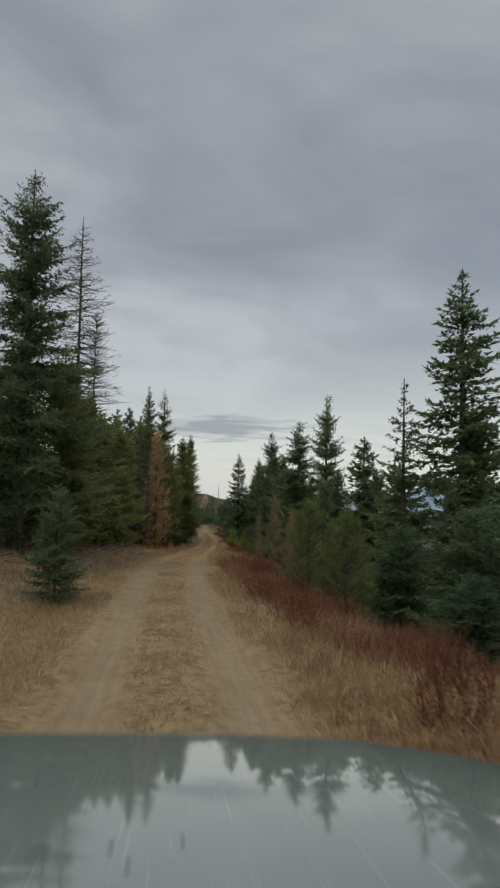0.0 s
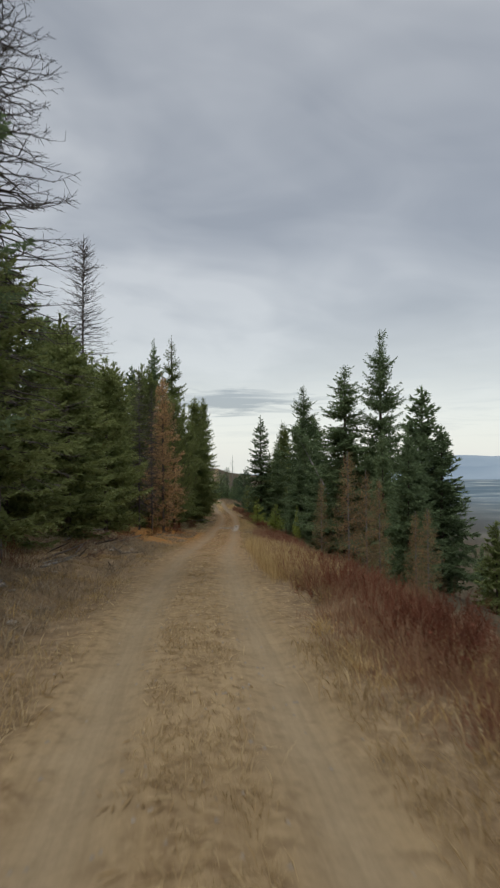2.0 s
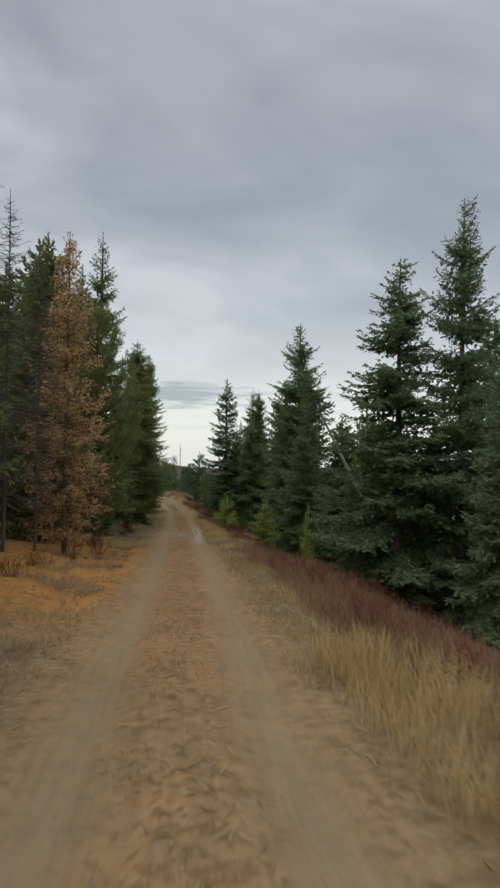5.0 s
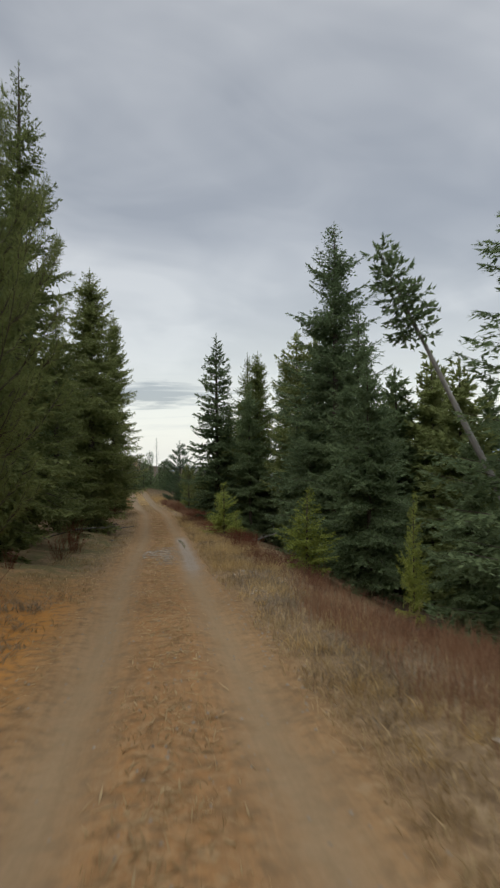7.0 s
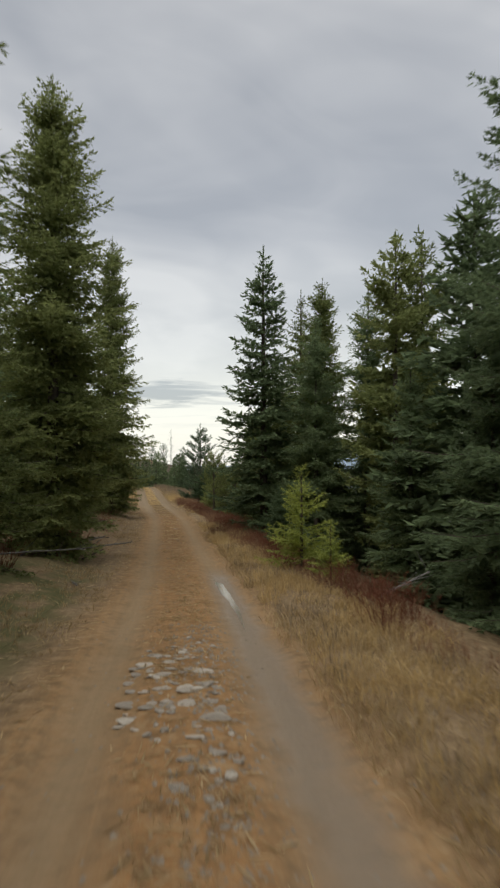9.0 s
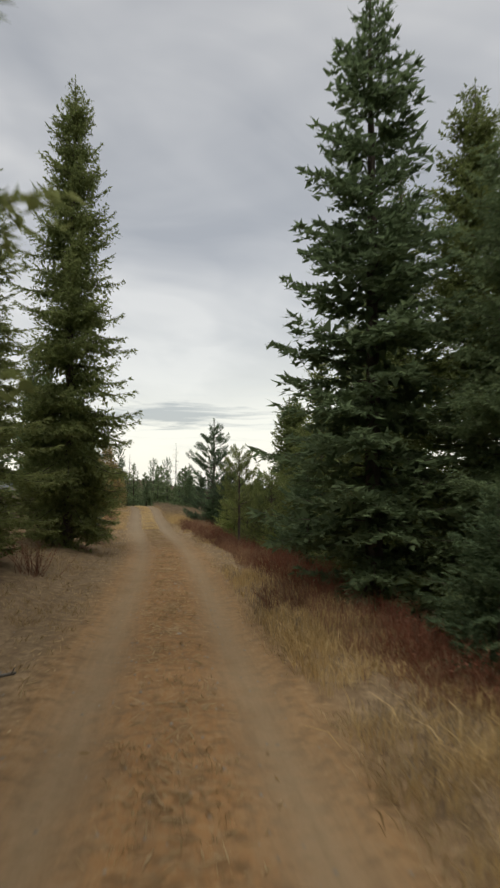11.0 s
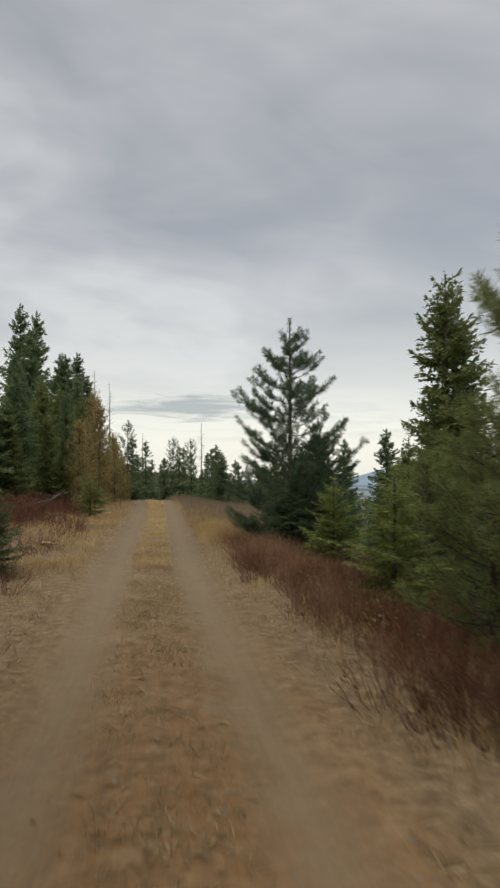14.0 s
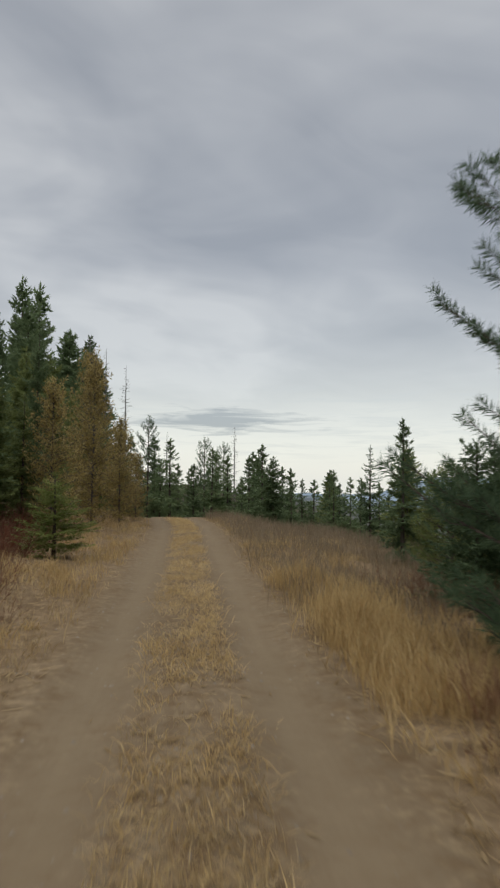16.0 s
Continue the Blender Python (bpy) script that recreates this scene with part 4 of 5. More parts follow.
DARK = "tall dark green fir with dense drooping boughs"
SPIRE = "dark green fir with an open pointed crown"
OLIVE = "olive green conifer in the roadside forest"
ROW = "roadside forest"
TREES = [
    # the left side
    ("fir_near_dark", -6.7, 25.0, 13.5, 1.12, DARK), ("dead", -5.9, 31.3, 14.2, 1.15, "bare grey larch with thin drooping twigs"),
    ("fir_olive", -7.2, 36.0, 7.5, 1.2, OLIVE), ("fir_olive", -6.4, 41.0, 6.3, 1.2, OLIVE), ("fir_round", -9.0, 33.0, 8.5, 1.0, OLIVE),
    ("mid_olive", -8.0, 47.0, 8.0, 1.0, OLIVE), ("fir_round", -6.6, 51.0, 6.6, 1.0, OLIVE), ("mid_olive", -10.4, 60.0, 10.0, 1.0, OLIVE),
    ("mid_olive", -9.2, 61.5, 8.3, 1.0, OLIVE), ("fir_round", -7.2, 57.0, 6.8, 0.9, OLIVE), ("larch", -4.6, 63.3, 7.4, 0.88, "orange-brown autumn larch with thin needles"),
    ("fir_olive", -5.8, 66.5, 8.3, 0.8, OLIVE), ("dead", -5.9, 60.0, 7.5, 0.8, "thin bare grey larch beside the road"), ("dead", -5.2, 61.2, 6.4, 0.7, "thin bare grey larch beside the road"), ("mid_olive", -6.8, 70.0, 9.0, 0.9, OLIVE),
    ("pine_soft", -4.3, 70.5, 6.5, 0.6, "tall soft olive green pine beside the road"), ("dead_far", -13.0, 78.3, 22.2, 1.0, "tall bare dead conifer above the forest"),
    ("mid_olive", -10.7, 81.5, 10.9, 1.0, OLIVE), ("fir_near", -5.3, 83.6, 13.8, 0.95, OLIVE), ("fir_narrow", -5.4, 77.5, 8.5, 1.1, DARK),
    ("fir_full", -3.4, 95.0, 8.9, 1.08, DARK), ("fir_tall", -8.8, 102.8, 16.9, 0.9, DARK), ("mid_fir", -9.9, 100.9, 11.4, 1.0, DARK),
    ("mid_fir", -12.5, 110.4, 14.4, 0.8, DARK), ("fir_near", -4.6, 89.0, 5.5, 1.1, OLIVE), ("fir_near", -4.0, 100.5, 4.5, 1.0, OLIVE), ("fir_full", -4.3, 104.0, 5.2, 0.80, DARK), ("fir_near", -4.2, 110.0, 5.0, 1.0, OLIVE),
    ("fir_full", -2.9, 117.4, 11.0, 0.77, DARK), ("fir_near", -4.0, 107.0, 3.6, 0.9, OLIVE), ("fir_near", -2.6, 122.8, -2.0, 1.3, OLIVE), ("fir_olive", -4.4, 119.8, -0.5, 0.9, OLIVE),
    ("mid_fir", -6.0, 112.0, 7.0, 0.9, DARK), ("fir_olive", -5.2, 128.5, -1.6, 1.0, OLIVE), ("filler", -13.0, 186.0, 4.0, 0.8, DARK), ("filler_olive", -9.6, 183.0, 0.5, 0.9, OLIVE),
    ("mid_fir", -20.8, 211.0, 16.8, 0.8, DARK), ("mid_fir", -17.5, 205.0, 14.5, 0.8, DARK), ("mid_fir", -12.0, 194.0, 7.4, 1.1, DARK),
    ("mid_fir", -12.9, 209.0, 10.1, 1.0, DARK), ("mid_fir", -10.5, 200.0, 6.0, 1.0, DARK), ("mid_fir", -14.0, 180.0, 5.5, 0.8, OLIVE),
    ("mid_olive", -11.0, 176.0, 2.5, 0.9, OLIVE), ("pine_far", -5.7, 200.0, 0.8, 0.8, "slim dark pine beside the bend of the road"),
    ("brown", -4.4, 160.5, -0.9, 0.7, "withered brown tree with yellowing leaves"), ("brown", -5.2, 164.5, 0.2, 0.7, "withered brown tree with yellowing leaves"),
    ("brown", -5.0, 156.5, -2.2, 0.9, "withered brown tree with yellowing leaves"), ("brown", -4.2, 167.0, -2.4, 0.8, "withered brown tree with yellowing leaves"), ("brown", -3.7, 163.0, -3.2, 0.9, "withered brown tree with yellowing leaves"), ("brown", -3.6, 168.5, -4.0, 0.9, "withered brown tree with yellowing leaves"),
    ("fir_near_dark", -6.4, 160.0, 0.2, 0.8, DARK), ("fir_near", -5.9, 156.5, -2.6, 1.0, OLIVE),
    ("snag", -9.6, 190.0, 6.2, 0.8, "thin bare grey dead snag above the trees"), ("snag", -8.6, 192.0, 5.6, 0.8, "thin bare grey dead snag above the trees"), ("snag", -7.3, 195.0, 4.7, 0.8, "thin bare grey dead snag above the trees"), ("snag", -4.3, 205.0, -0.3, 0.8, "thin bare grey dead snag above the trees"),
    ("young_olive", -3.7, 151.0, -5.2, 1.5, "small green young fir at the road edge"), ("young_dark", -3.3, 15.6, 1.75, 0.85, "small dark green young fir at the road edge"),
    ("fir_round", -6.0, 29.0, 7.6, 1.0, OLIVE),
    # the right side
    ("fir_fine", 9.5, 25.0, 10.2, 1.3, SPIRE), ("fir_open", 7.0, 24.0, 5.9, 1.0, SPIRE), ("fir_broad", 7.4, 20.5, 2.4, 1.0, DARK),
    ("young_dark", 5.2, 13.0, 0.3, 1.5, "low spreading young fir on the bank"), ("young_dark", 6.4, 16.0, 1.5, 1.3, "low spreading young fir on the bank"),
    ("young_dark", 5.6, 19.5, 0.9, 1.2, "low spreading young fir on the bank"), ("mid_fir", 11.5, 29.0, 5.5, 1.0, DARK), ("mid_olive", 8.6, 31.0, 3.4, 1.0, OLIVE),
    ("mid_fir", 8.3, 48.0, 2.4, 0.9, DARK), ("mid_fir", 10.8, 56.0, 3.6, 1.0, DARK), ("fir_broad", 6.6, 77.5, 1.6, 0.9, DARK),
    ("pine_small", 3.6, 17.6, 1.25, 0.9, "soft green young pine beside the road"), ("pine_small", 2.9, 19.2, 1.55, 0.9, "soft green young pine beside the road"), ("larch_thin", 6.2, 27.0, 0.2, 0.9, "thin withered brown larch"),
    ("larch_thin", 4.2, 41.8, 1.6, 0.95, "thin withered brown larch"), ("larch_thin", 3.3, 42.8, 0.5, 0.7, "thin withered brown larch"), ("larch_thin", 4.9, 39.6, 0.6, 0.8, "thin withered brown larch"), ("larch_thin", 5.0, 35.5, -0.3, 0.9, "thin withered brown larch"),
    ("larch_thin", 5.6, 45.0, 0.8, 0.9, "thin withered brown larch"), ("larch_thin", 6.6, 39.5, -0.5, 1.0, "thin withered brown larch"),
    ("fir_tiered", 9.3, 69.3, 8.8, 1.15, SPIRE), ("fir_near_dark", 12.0, 68.7, 11.5, 0.88, DARK), ("mid_fir", 17.8, 76.9, 7.8, 1.25, SPIRE),
    ("mid_fir", 18.3, 73.5, 4.1, 1.2, DARK), ("mid_fir", 10.5, 62.0, 3.2, 0.8, DARK), ("fir_broad", 7.7, 81.8, 4.0, 0.8, DARK),
    ("fir_near_dark", 8.0, 86.2, 9.1, 1.08, SPIRE), ("fir_near_dark", 8.7, 97.0, 0.8, 1.1, DARK), ("fir_near_dark", 7.4, 88.5, 1.4, 0.9, DARK), ("mid_fir", 10.5, 95.4, 6.1, 1.2, DARK),
    ("mid_olive", 17.2, 95.7, 3.4, 1.0, OLIVE), ("mid_olive", 12.0, 82.0, 2.2, 1.0, DARK), ("mid_olive", 13.5, 88.0, 3.4, 1.0, OLIVE),
    ("fir_clumped", 9.8, 101.5, 6.6, 0.85, DARK), ("fir_clumped", 11.5, 102.5, 6.8, 0.78, DARK), ("fir_fine", 4.95, 106.0, 7.3, 1.08, "slender fir with a tall open spire"),
    ("fir_full", 8.3, 108.1, 6.4, 0.95, DARK), ("fir_near_dark", 9.9, 105.8, 5.4, 1.0, DARK), ("fir_near", 8.5, 114.0, 7.2, 1.05, DARK), ("fir_near_dark", 7.0, 104.0, 3.6, 0.95, DARK),
    ("fir_near", 6.4, 111.0, 2.8, 0.95, OLIVE), ("mid_fir", 10.0, 118.0, 3.2, 0.8, DARK), ("fir_near", 8.5, 125.8, 4.2, 0.95, SPIRE),
    ("fir_near", 8.9, 122.2, 3.6, 0.85, OLIVE), ("pine_soft", 7.0, 119.5, -1.3, 1.0, "soft olive green pine on the bank"), ("fir_near_dark", 7.7, 117.6, 0.6, 1.0, DARK), ("fir_near_dark", 9.1, 120.4, 2.8, 0.9, DARK), ("young_dark", 6.0, 117.6, -3.4, 1.1, "soft green young fir on the bank"), ("fir_olive", 7.4, 123.5, -1.4, 0.9, OLIVE),
    ("pine_sparse", 4.1, 123.8, -2.6, 1.0, "soft green young pine beside the road"), ("fir_round", 7.6, 128.0, 0.4, 0.9, OLIVE),
    ("fir_clumped", 9.8, 141.0, 1.9, 0.9, DARK), ("mid_fir", 10.7, 142.4, 1.8, 0.9, DARK), ("fir_open", 12.2, 139.4, 1.5, 0.9, SPIRE),
    ("pine", 4.3, 141.0, 0.3, 0.98, "bushy pine with long needles on upswept branches"), ("pine", 5.3, 141.2, -3.1, 0.8, "bushy pine with long needles on upswept branches"),
    ("young_olive", 4.8, 136.6, -5.1, 1.3, "olive green young fir under the pine"), ("young", 4.3, 76.7, -2.7, 1.1, "bright green young fir on the verge"),
    ("young_b", 3.55, 91.6, -3.1, 1.02, "bright green young fir on the verge"), ("young", 4.0, 90.2, -4.4, 1.0, "bright green young fir on the verge"),
    ("young_dark", 4.6, 100.0, -4.0, 1.0, "soft green young fir on the bank"), ("young", 5.6, 71.5, -2.6, 0.38, "thin yellowing young fir on the verge"),
    ("pine_small", 4.9, 127.0, -4.3, 1.1, "soft green young pine beside the road"), ("young_olive", 4.6, 130.5, -4.8, 1.2, "olive green young fir on the bank"),
    ("pine_small", 5.8, 132.0, -4.5, 1.1, "soft green young pine beside the road"), ("young_dark", 6.4, 128.5, -4.4, 1.1, "soft green young fir on the bank"),
    ("pine_small", 5.8, 124.8, -3.7, 1.1, "soft green young pine beside the road"), ("young_olive", 5.3, 121.0, -5.3, 1.2, "olive green young fir on the bank"),
    ("young_dark", 4.6, 146.5, -4.6, 1.0, "soft green young fir on the bank"), ("pine_small", 5.8, 151.0, -4.9, 1.1, "soft green young pine beside the road"),
    ("young_dark", 5.4, 142.6, -4.0, 1.3, "soft green young fir on the bank"), ("young_dark", 4.1, 139.4, -5.3, 1.3, "soft green young fir on the bank"),
    ("mid_fir", -13.5, 200.0, 8.6, 1.1, DARK), ("mid_fir", -10.3, 190.0, 4.6, 1.1, DARK), ("mid_olive", -9.0, 185.0, 2.0, 1.0, OLIVE), ("mid_fir", -16.5, 197.0, 10.5, 0.9, DARK),
    ("mid_olive", -7.6, 168.0, -0.6, 0.9, OLIVE), ("mid_olive", -8.8, 172.5, 1.5, 0.9, OLIVE), ("mid_olive", -7.0, 176.0, -1.8, 0.9, OLIVE), ("mid_olive", -9.5, 160.0, 0.5, 0.9, OLIVE),
    ("fir_olive", -7.6, 151.5, -1.7, 1.0, OLIVE), ("mid_fir", -9.0, 151.0, 3.6, 0.9, DARK), ("mid_fir", -8.8, 158.0, 0.6, 1.0, DARK), ("fir_olive", -6.6, 155.5, -2.0, 0.9, OLIVE), ("mid_fir", -10.5, 166.0, 2.4, 1.0, DARK),
    ("mid_fir", 14.5, 84.0, 1.6, 1.1, DARK), ("mid_fir", 13.0, 78.5, 0.6, 1.1, DARK), ("mid_olive", 15.0, 72.5, 0.4, 1.2, OLIVE), ("fir_broad", 8.6, 74.5, -0.6, 0.9, DARK),
    ("mid_fir", 7.6, 152.0, -3.8, 1.1, DARK), ("mid_fir", 9.8, 156.0, -3.2, 1.1, DARK), ("mid_olive", 11.5, 150.0, -3.4, 1.1, OLIVE), ("mid_fir", 13.5, 160.0, -2.4, 1.1, DARK),
    ("mid_olive", 8.8, 165.0, -3.6, 1.1, OLIVE), ("mid_olive", 11.5, 103.0, 2.0, 1.1, OLIVE), ("mid_fir", 13.5, 108.0, 2.5, 1.1, DARK), ("mid_olive", 14.0, 113.5, 1.5, 1.2, OLIVE),
    ("young_dark", -3.4, 132.5, -5.2, 1.2, "low dark young fir at the road edge"), ("young_dark", -4.3, 128.5, -4.7, 1.2, "low dark young fir at the road edge"),
    ("mid_fir", 11.8, 88.5, 2.6, 1.2, DARK), ("mid_olive", 13.4, 93.0, 2.2, 1.2, OLIVE),
    # beyond the bend
    ("pine_far", -0.4, 202.3, -1.0, 0.8, "slim dark pine above the far trees"), ("pine_far", 2.0, 223.0, -0.3, 0.8, "slim dark pine above the far trees"),
    ("snag", 4.35, 245.7, 3.6, 0.9, "bare grey dead snag above the far trees"), ("mid_fir", 5.7, 213.0, -2.3, 1.3, DARK),
    ("mid_fir", 4.4, 182.0, -3.6, 1.2, DARK), ("fir_open", 10.8, 180.0, -2.8, 1.0, SPIRE), ("mid_olive", 7.4, 176.0, -4.6, 0.9, OLIVE),
]
for key, x, y, top, wide, label in TREES:
    stand(key, x, y, top, wide, label, group=ROW)
# a fir that leans over from the slope towards the road
_foot, _tip = (12.0, 74.0), (5.65, 4.2)
_rise = _tip[1] - float(land(*_foot))
stand("fir_leaning", *_foot, None, 0.9, "thin fir leaning over towards the road", group=ROW, turn=0,
      lean=(0, -math.degrees(math.atan2(_foot[0] - _tip[0], _rise))), size=math.hypot(_foot[0] - _tip[0], _rise) / 12.0)
# the closed forest behind: filler trees on both sides
rng = np.random.default_rng(5)
for i in range(28):
    y = 20 + 4.3 * i + rng.uniform(-1.5, 1.5)
    x = road_x(y) - rng.uniform(8.5, 15)
    stand(["filler", "filler_olive"][int(rng.integers(0, 2))] if y > 40 else "mid_olive", x, y, None, 1.0, OLIVE, group=ROW, size=rng.uniform(0.6, 0.9))
for i in range(22):
    y = 64 + 3.6 * i + rng.uniform(-1.5, 1.5)
    x = road_x(y) + rng.uniform(12, 22)
    stand(["filler", "filler_olive"][int(rng.integers(0, 2))], x, y, None, 1.0, OLIVE, group=ROW, size=rng.uniform(0.55, 0.72))
for i in range(104):
    y = rng.uniform(184, 236)
    x = -12 + 30 * (i + rng.random()) / 86 if i < 86 else rng.uniform(14, 58)
    stand("far_fir", x, y, None, 1.3, "far dark conifer beyond the bend", group="far conifers", size=rng.uniform(0.5, 0.78) if i % 9 else rng.uniform(0.85, 1.0))
for i in range(80):
    y = rng.uniform(148, 200)
    x = road_x(min(y, 172)) + rng.uniform(6, 34)
    stand("far_fir", x, y, None, 1.1, "dark conifer on the slope below the road", group="far conifers", size=rng.uniform(0.35, 0.62) + 0.012 * (x - 8))
for i in range(20):
    y = rng.uniform(30, 180)
    x = road_x(y) + rng.uniform(20, 75)
    stand("far_fir", x, y, None, 1.1, "dark conifer on the slope below the road", group="far conifers", size=rng.uniform(0.7, 1.1))


# ---- low growth ----
def blades(name, label, spots, mat, height, lean, width, seed, per=7, spread=0.10):
    """One sheet of dry grass: tufts at the given spots (x, y, z, scale)."""
    rng = np.random.default_rng(seed)
    p = np.repeat(spots, per, 0)
    n = len(p)
    foot = p[:, :3] + np.concatenate([rng.normal(0, spread, (n, 2)) * p[:, 3:4], np.full((n, 1), -0.03)], 1)
    h = height * p[:, 3] * rng.uniform(0.5, 1.25, n)
    a = rng.uniform(0, 6.283, n)
    d = np.stack([np.cos(a), np.sin(a), np.zeros(n)], 1)
    bend = (lean * rng.uniform(0.3, 1.6, n) * h)[:, None]
    mid = foot + d * bend * 0.35 + np.array([0, 0, 1.0]) * (h * 0.6)[:, None]
    tip = foot + d * bend + np.array([0, 0, 1.0]) * (h * rng.uniform(0.75, 1.05, n))[:, None]
    b = rng.uniform(0, 6.283, n)
    side = np.stack([np.cos(b), np.sin(b), np.zeros(n)], 1) * (width * rng.uniform(0.6, 1.4, n))[:, None]
    v = np.stack([foot, mid + side, tip, mid - side], 1).reshape(-1, 3)
    tri = np.arange(n)[:, None] * 4 + np.array([[0, 1, 2, 3]])
    ob = new(name, mesh_of(name, v, tri, mat))
    return tagged(ob, label, "grass", kind="stuff")


def spots(seed, n, y0, y1, u0, u1, low, high, patchy=0.0, size=1.6):
    """Random tuft places between two distances from the middle of the road."""
    rng = np.random.default_rng(seed)
    y, u = rng.uniform(y0, y1, n), rng.uniform(u0, u1, n)
    x = road_x(y) + u
    keep = wobble(x, y, size, seed * 0.37) + rng.normal(0, 0.35, n) > patchy
    x, y, u = x[keep], y[keep], u[keep]
    z = np.where(np.abs(u) < 2.25, road_height(u, y), land(x, y))
    return np.stack([x, y, z, rng.uniform(low, high, len(x))], 1)


TALL = np.concatenate([spots(1, 1700, 30, 48, 1.7, 3.4, 0.6, 1.1, -0.5), spots(2, 260, 5, 24, 2.0, 4.5, 0.5, 0.9, 0.2),
                       spots(3, 1700, 140, 147.5, 1.6, 3.9, 0.45, 0.95, -0.1), spots(51, 600, 133, 168, 1.6, 4.6, 0.3, 0.7, 0.2), spots(8, 1200, 132, 168, -4.6, -1.5, 0.3, 0.65, 0.1), spots(4, 2400, 74, 112, 1.5, 3.3, 0.25, 0.6, 0.0),
                       spots(5, 160, 112, 134, 1.7, 3.4, 0.4, 0.7, 0.2)])
SEEDING = np.concatenate([spots(6, 3000, 144.5, 172, 1.6, 7.5, 0.7, 1.25, -0.3), spots(52, 500, 136, 145, 3.0, 6.5, 0.6, 1.0, 0.0), spots(7, 300, 30, 47, 2.6, 4.4, 0.7, 1.0, 0.0), spots(10, 1300, 14, 50, -5.6, -2.1, 0.3, 0.6, 0.1), spots(9, 1300, 62, 112, 1.5, 3.4, 0.3, 0.6, 0.1)])
blades("seeding_grass", "pale grey-tan seeding grass on the bank", SEEDING, GRASS_PALE, 0.55, 0.25, 0.005, 64, 9, 0.16)
RUST = np.concatenate([spots(31, 1900, 20, 44, 2.0, 4.6, 0.5, 1.1, -0.3), spots(32, 2600, 46, 68, 2.3, 5.4, 0.5, 1.05, -0.3), spots(33, 1400, 4, 22, 2.4, 5.0, 0.5, 1.0, 0.0), spots(38, 2600, -2, 26, 1.6, 4.4, 0.25, 0.6, 0.0),
                       spots(34, 1500, 98, 130, 2.2, 4.2, 0.4, 0.9, -0.2), spots(35, 2600, 124, 141, 2.2, 5.5, 0.4, 0.9, -0.2), spots(36, 900, 68, 96, 2.8, 4.6, 0.4, 0.8, 0.1), spots(37, 700, 128, 156, -7.0, -3.4, 0.4, 0.8, 0.2)])
blades("rusty_weeds", "dense red-brown dead weeds along the bank", RUST, RUSTY, 0.60, 0.28, 0.0045, 65, 9, 0.15)
blades("tall_grass", "tall golden dry grass along the road bank", TALL, GRASS_GOLD, 0.55, 0.30, 0.0055, 61, 11, 0.14)
MEADOW = np.concatenate([spots(11, 6000, -4, 24, 1.25, 4.2, 0.5, 1.1, -0.2), spots(12, 7000, 46, 78, 1.35, 4.2, 0.4, 0.9, 0.0),
                         spots(13, 5000, 76, 106, 1.35, 3.6, 0.5, 1.0, -0.1), spots(14, 5200, 134, 170, 1.4, 7.0, 0.5, 1.1, -0.2), spots(19, 900, 106, 134, 1.3, 3.0, 0.3, 0.7, 0.0),
                         spots(15, 4600, -4, 24, -5.0, -1.45, 0.5, 1.0, -0.3), spots(16, 7000, 14, 56, -6.0, -1.6, 0.35, 0.9, 0.0),
                         spots(17, 2600, 56, 112, -3.4, -1.5, 0.35, 0.8, 0.15), spots(18, 8200, 112, 172, -9.0, -1.5, 0.45, 1.0, -0.1)])
blades("verge_grass", "short dry straw-coloured grass on the verges", MEADOW, GRASS, 0.24, 0.75, 0.0062, 62, 6, 0.10)
WORN_STRIP = np.concatenate([spots(21, 2600, -3, 26, -0.42, 0.42, 0.4, 1.0, -0.1, size=0.9), spots(22, 1300, 26, 50, -0.40, 0.40, 0.4, 0.8, 0.3, size=0.9),
                             spots(23, 5200, 50, 121, -0.44, 0.44, 0.3, 0.7, 0.05, size=0.9), spots(25, 700, 119, 128, -0.44, 0.44, 0.4, 1.0, 0.2, size=0.9), spots(26, 1500, 127, 140, -0.44, 0.44, 0.5, 1.0, -0.1, size=0.9)])
STRIP = spots(24, 4600, 134, 172, -0.44, 0.44, 0.5, 1.3, -0.4, size=0.9)
blades("worn_grass", "thin flattened dry grass on the strip between the ruts", WORN_STRIP, GRASS, 0.13, 1.0, 0.004, 66, 6, 0.07)
blades("middle_grass", "golden grass on the strip between the ruts", STRIP, GRASS_GOLD, 0.125, 1.1, 0.0036, 63, 6, 0.07)
TUSSOCKS = np.concatenate([spots(41, 420, 72, 104, 1.5, 3.8, 0.6, 1.2, 0.1), spots(42, 260, 138, 160, 1.5, 5.5, 0.6, 1.15, 0.1), spots(43, 300, 128, 165, -5.0, -1.7, 0.5, 1.1, 0.1),
                           spots(44, 260, 2, 26, 1.6, 4.0, 0.5, 1.0, 0.1), spots(45, 260, 0, 40, -5.0, -1.8, 0.5, 1.0, 0.1), spots(46, 220, 48, 72, 1.6, 3.2, 0.5, 1.0, 0.1)])
MATTED = np.concatenate([spots(47, 700, 14, 48, -5.8, -2.2, 0.6, 1.3, -0.2), spots(48, 240, 48, 70, -4.0, -1.9, 0.5, 1.0, 0.1), spots(49, 260, 50, 74, 1.8, 3.4, 0.5, 1.0, 0.0)])
blades("matted_grass", "pale matted dead grass on the lumpy bank", MATTED, GRASS_PALE, 0.22, 1.3, 0.007, 68, 34, 0.16)
blades("tussock_grass", "matted golden tussocks of dead grass on the verges", TUSSOCKS, GRASS_GOLD, 0.27, 0.95, 0.006, 67, 32, 0.12)


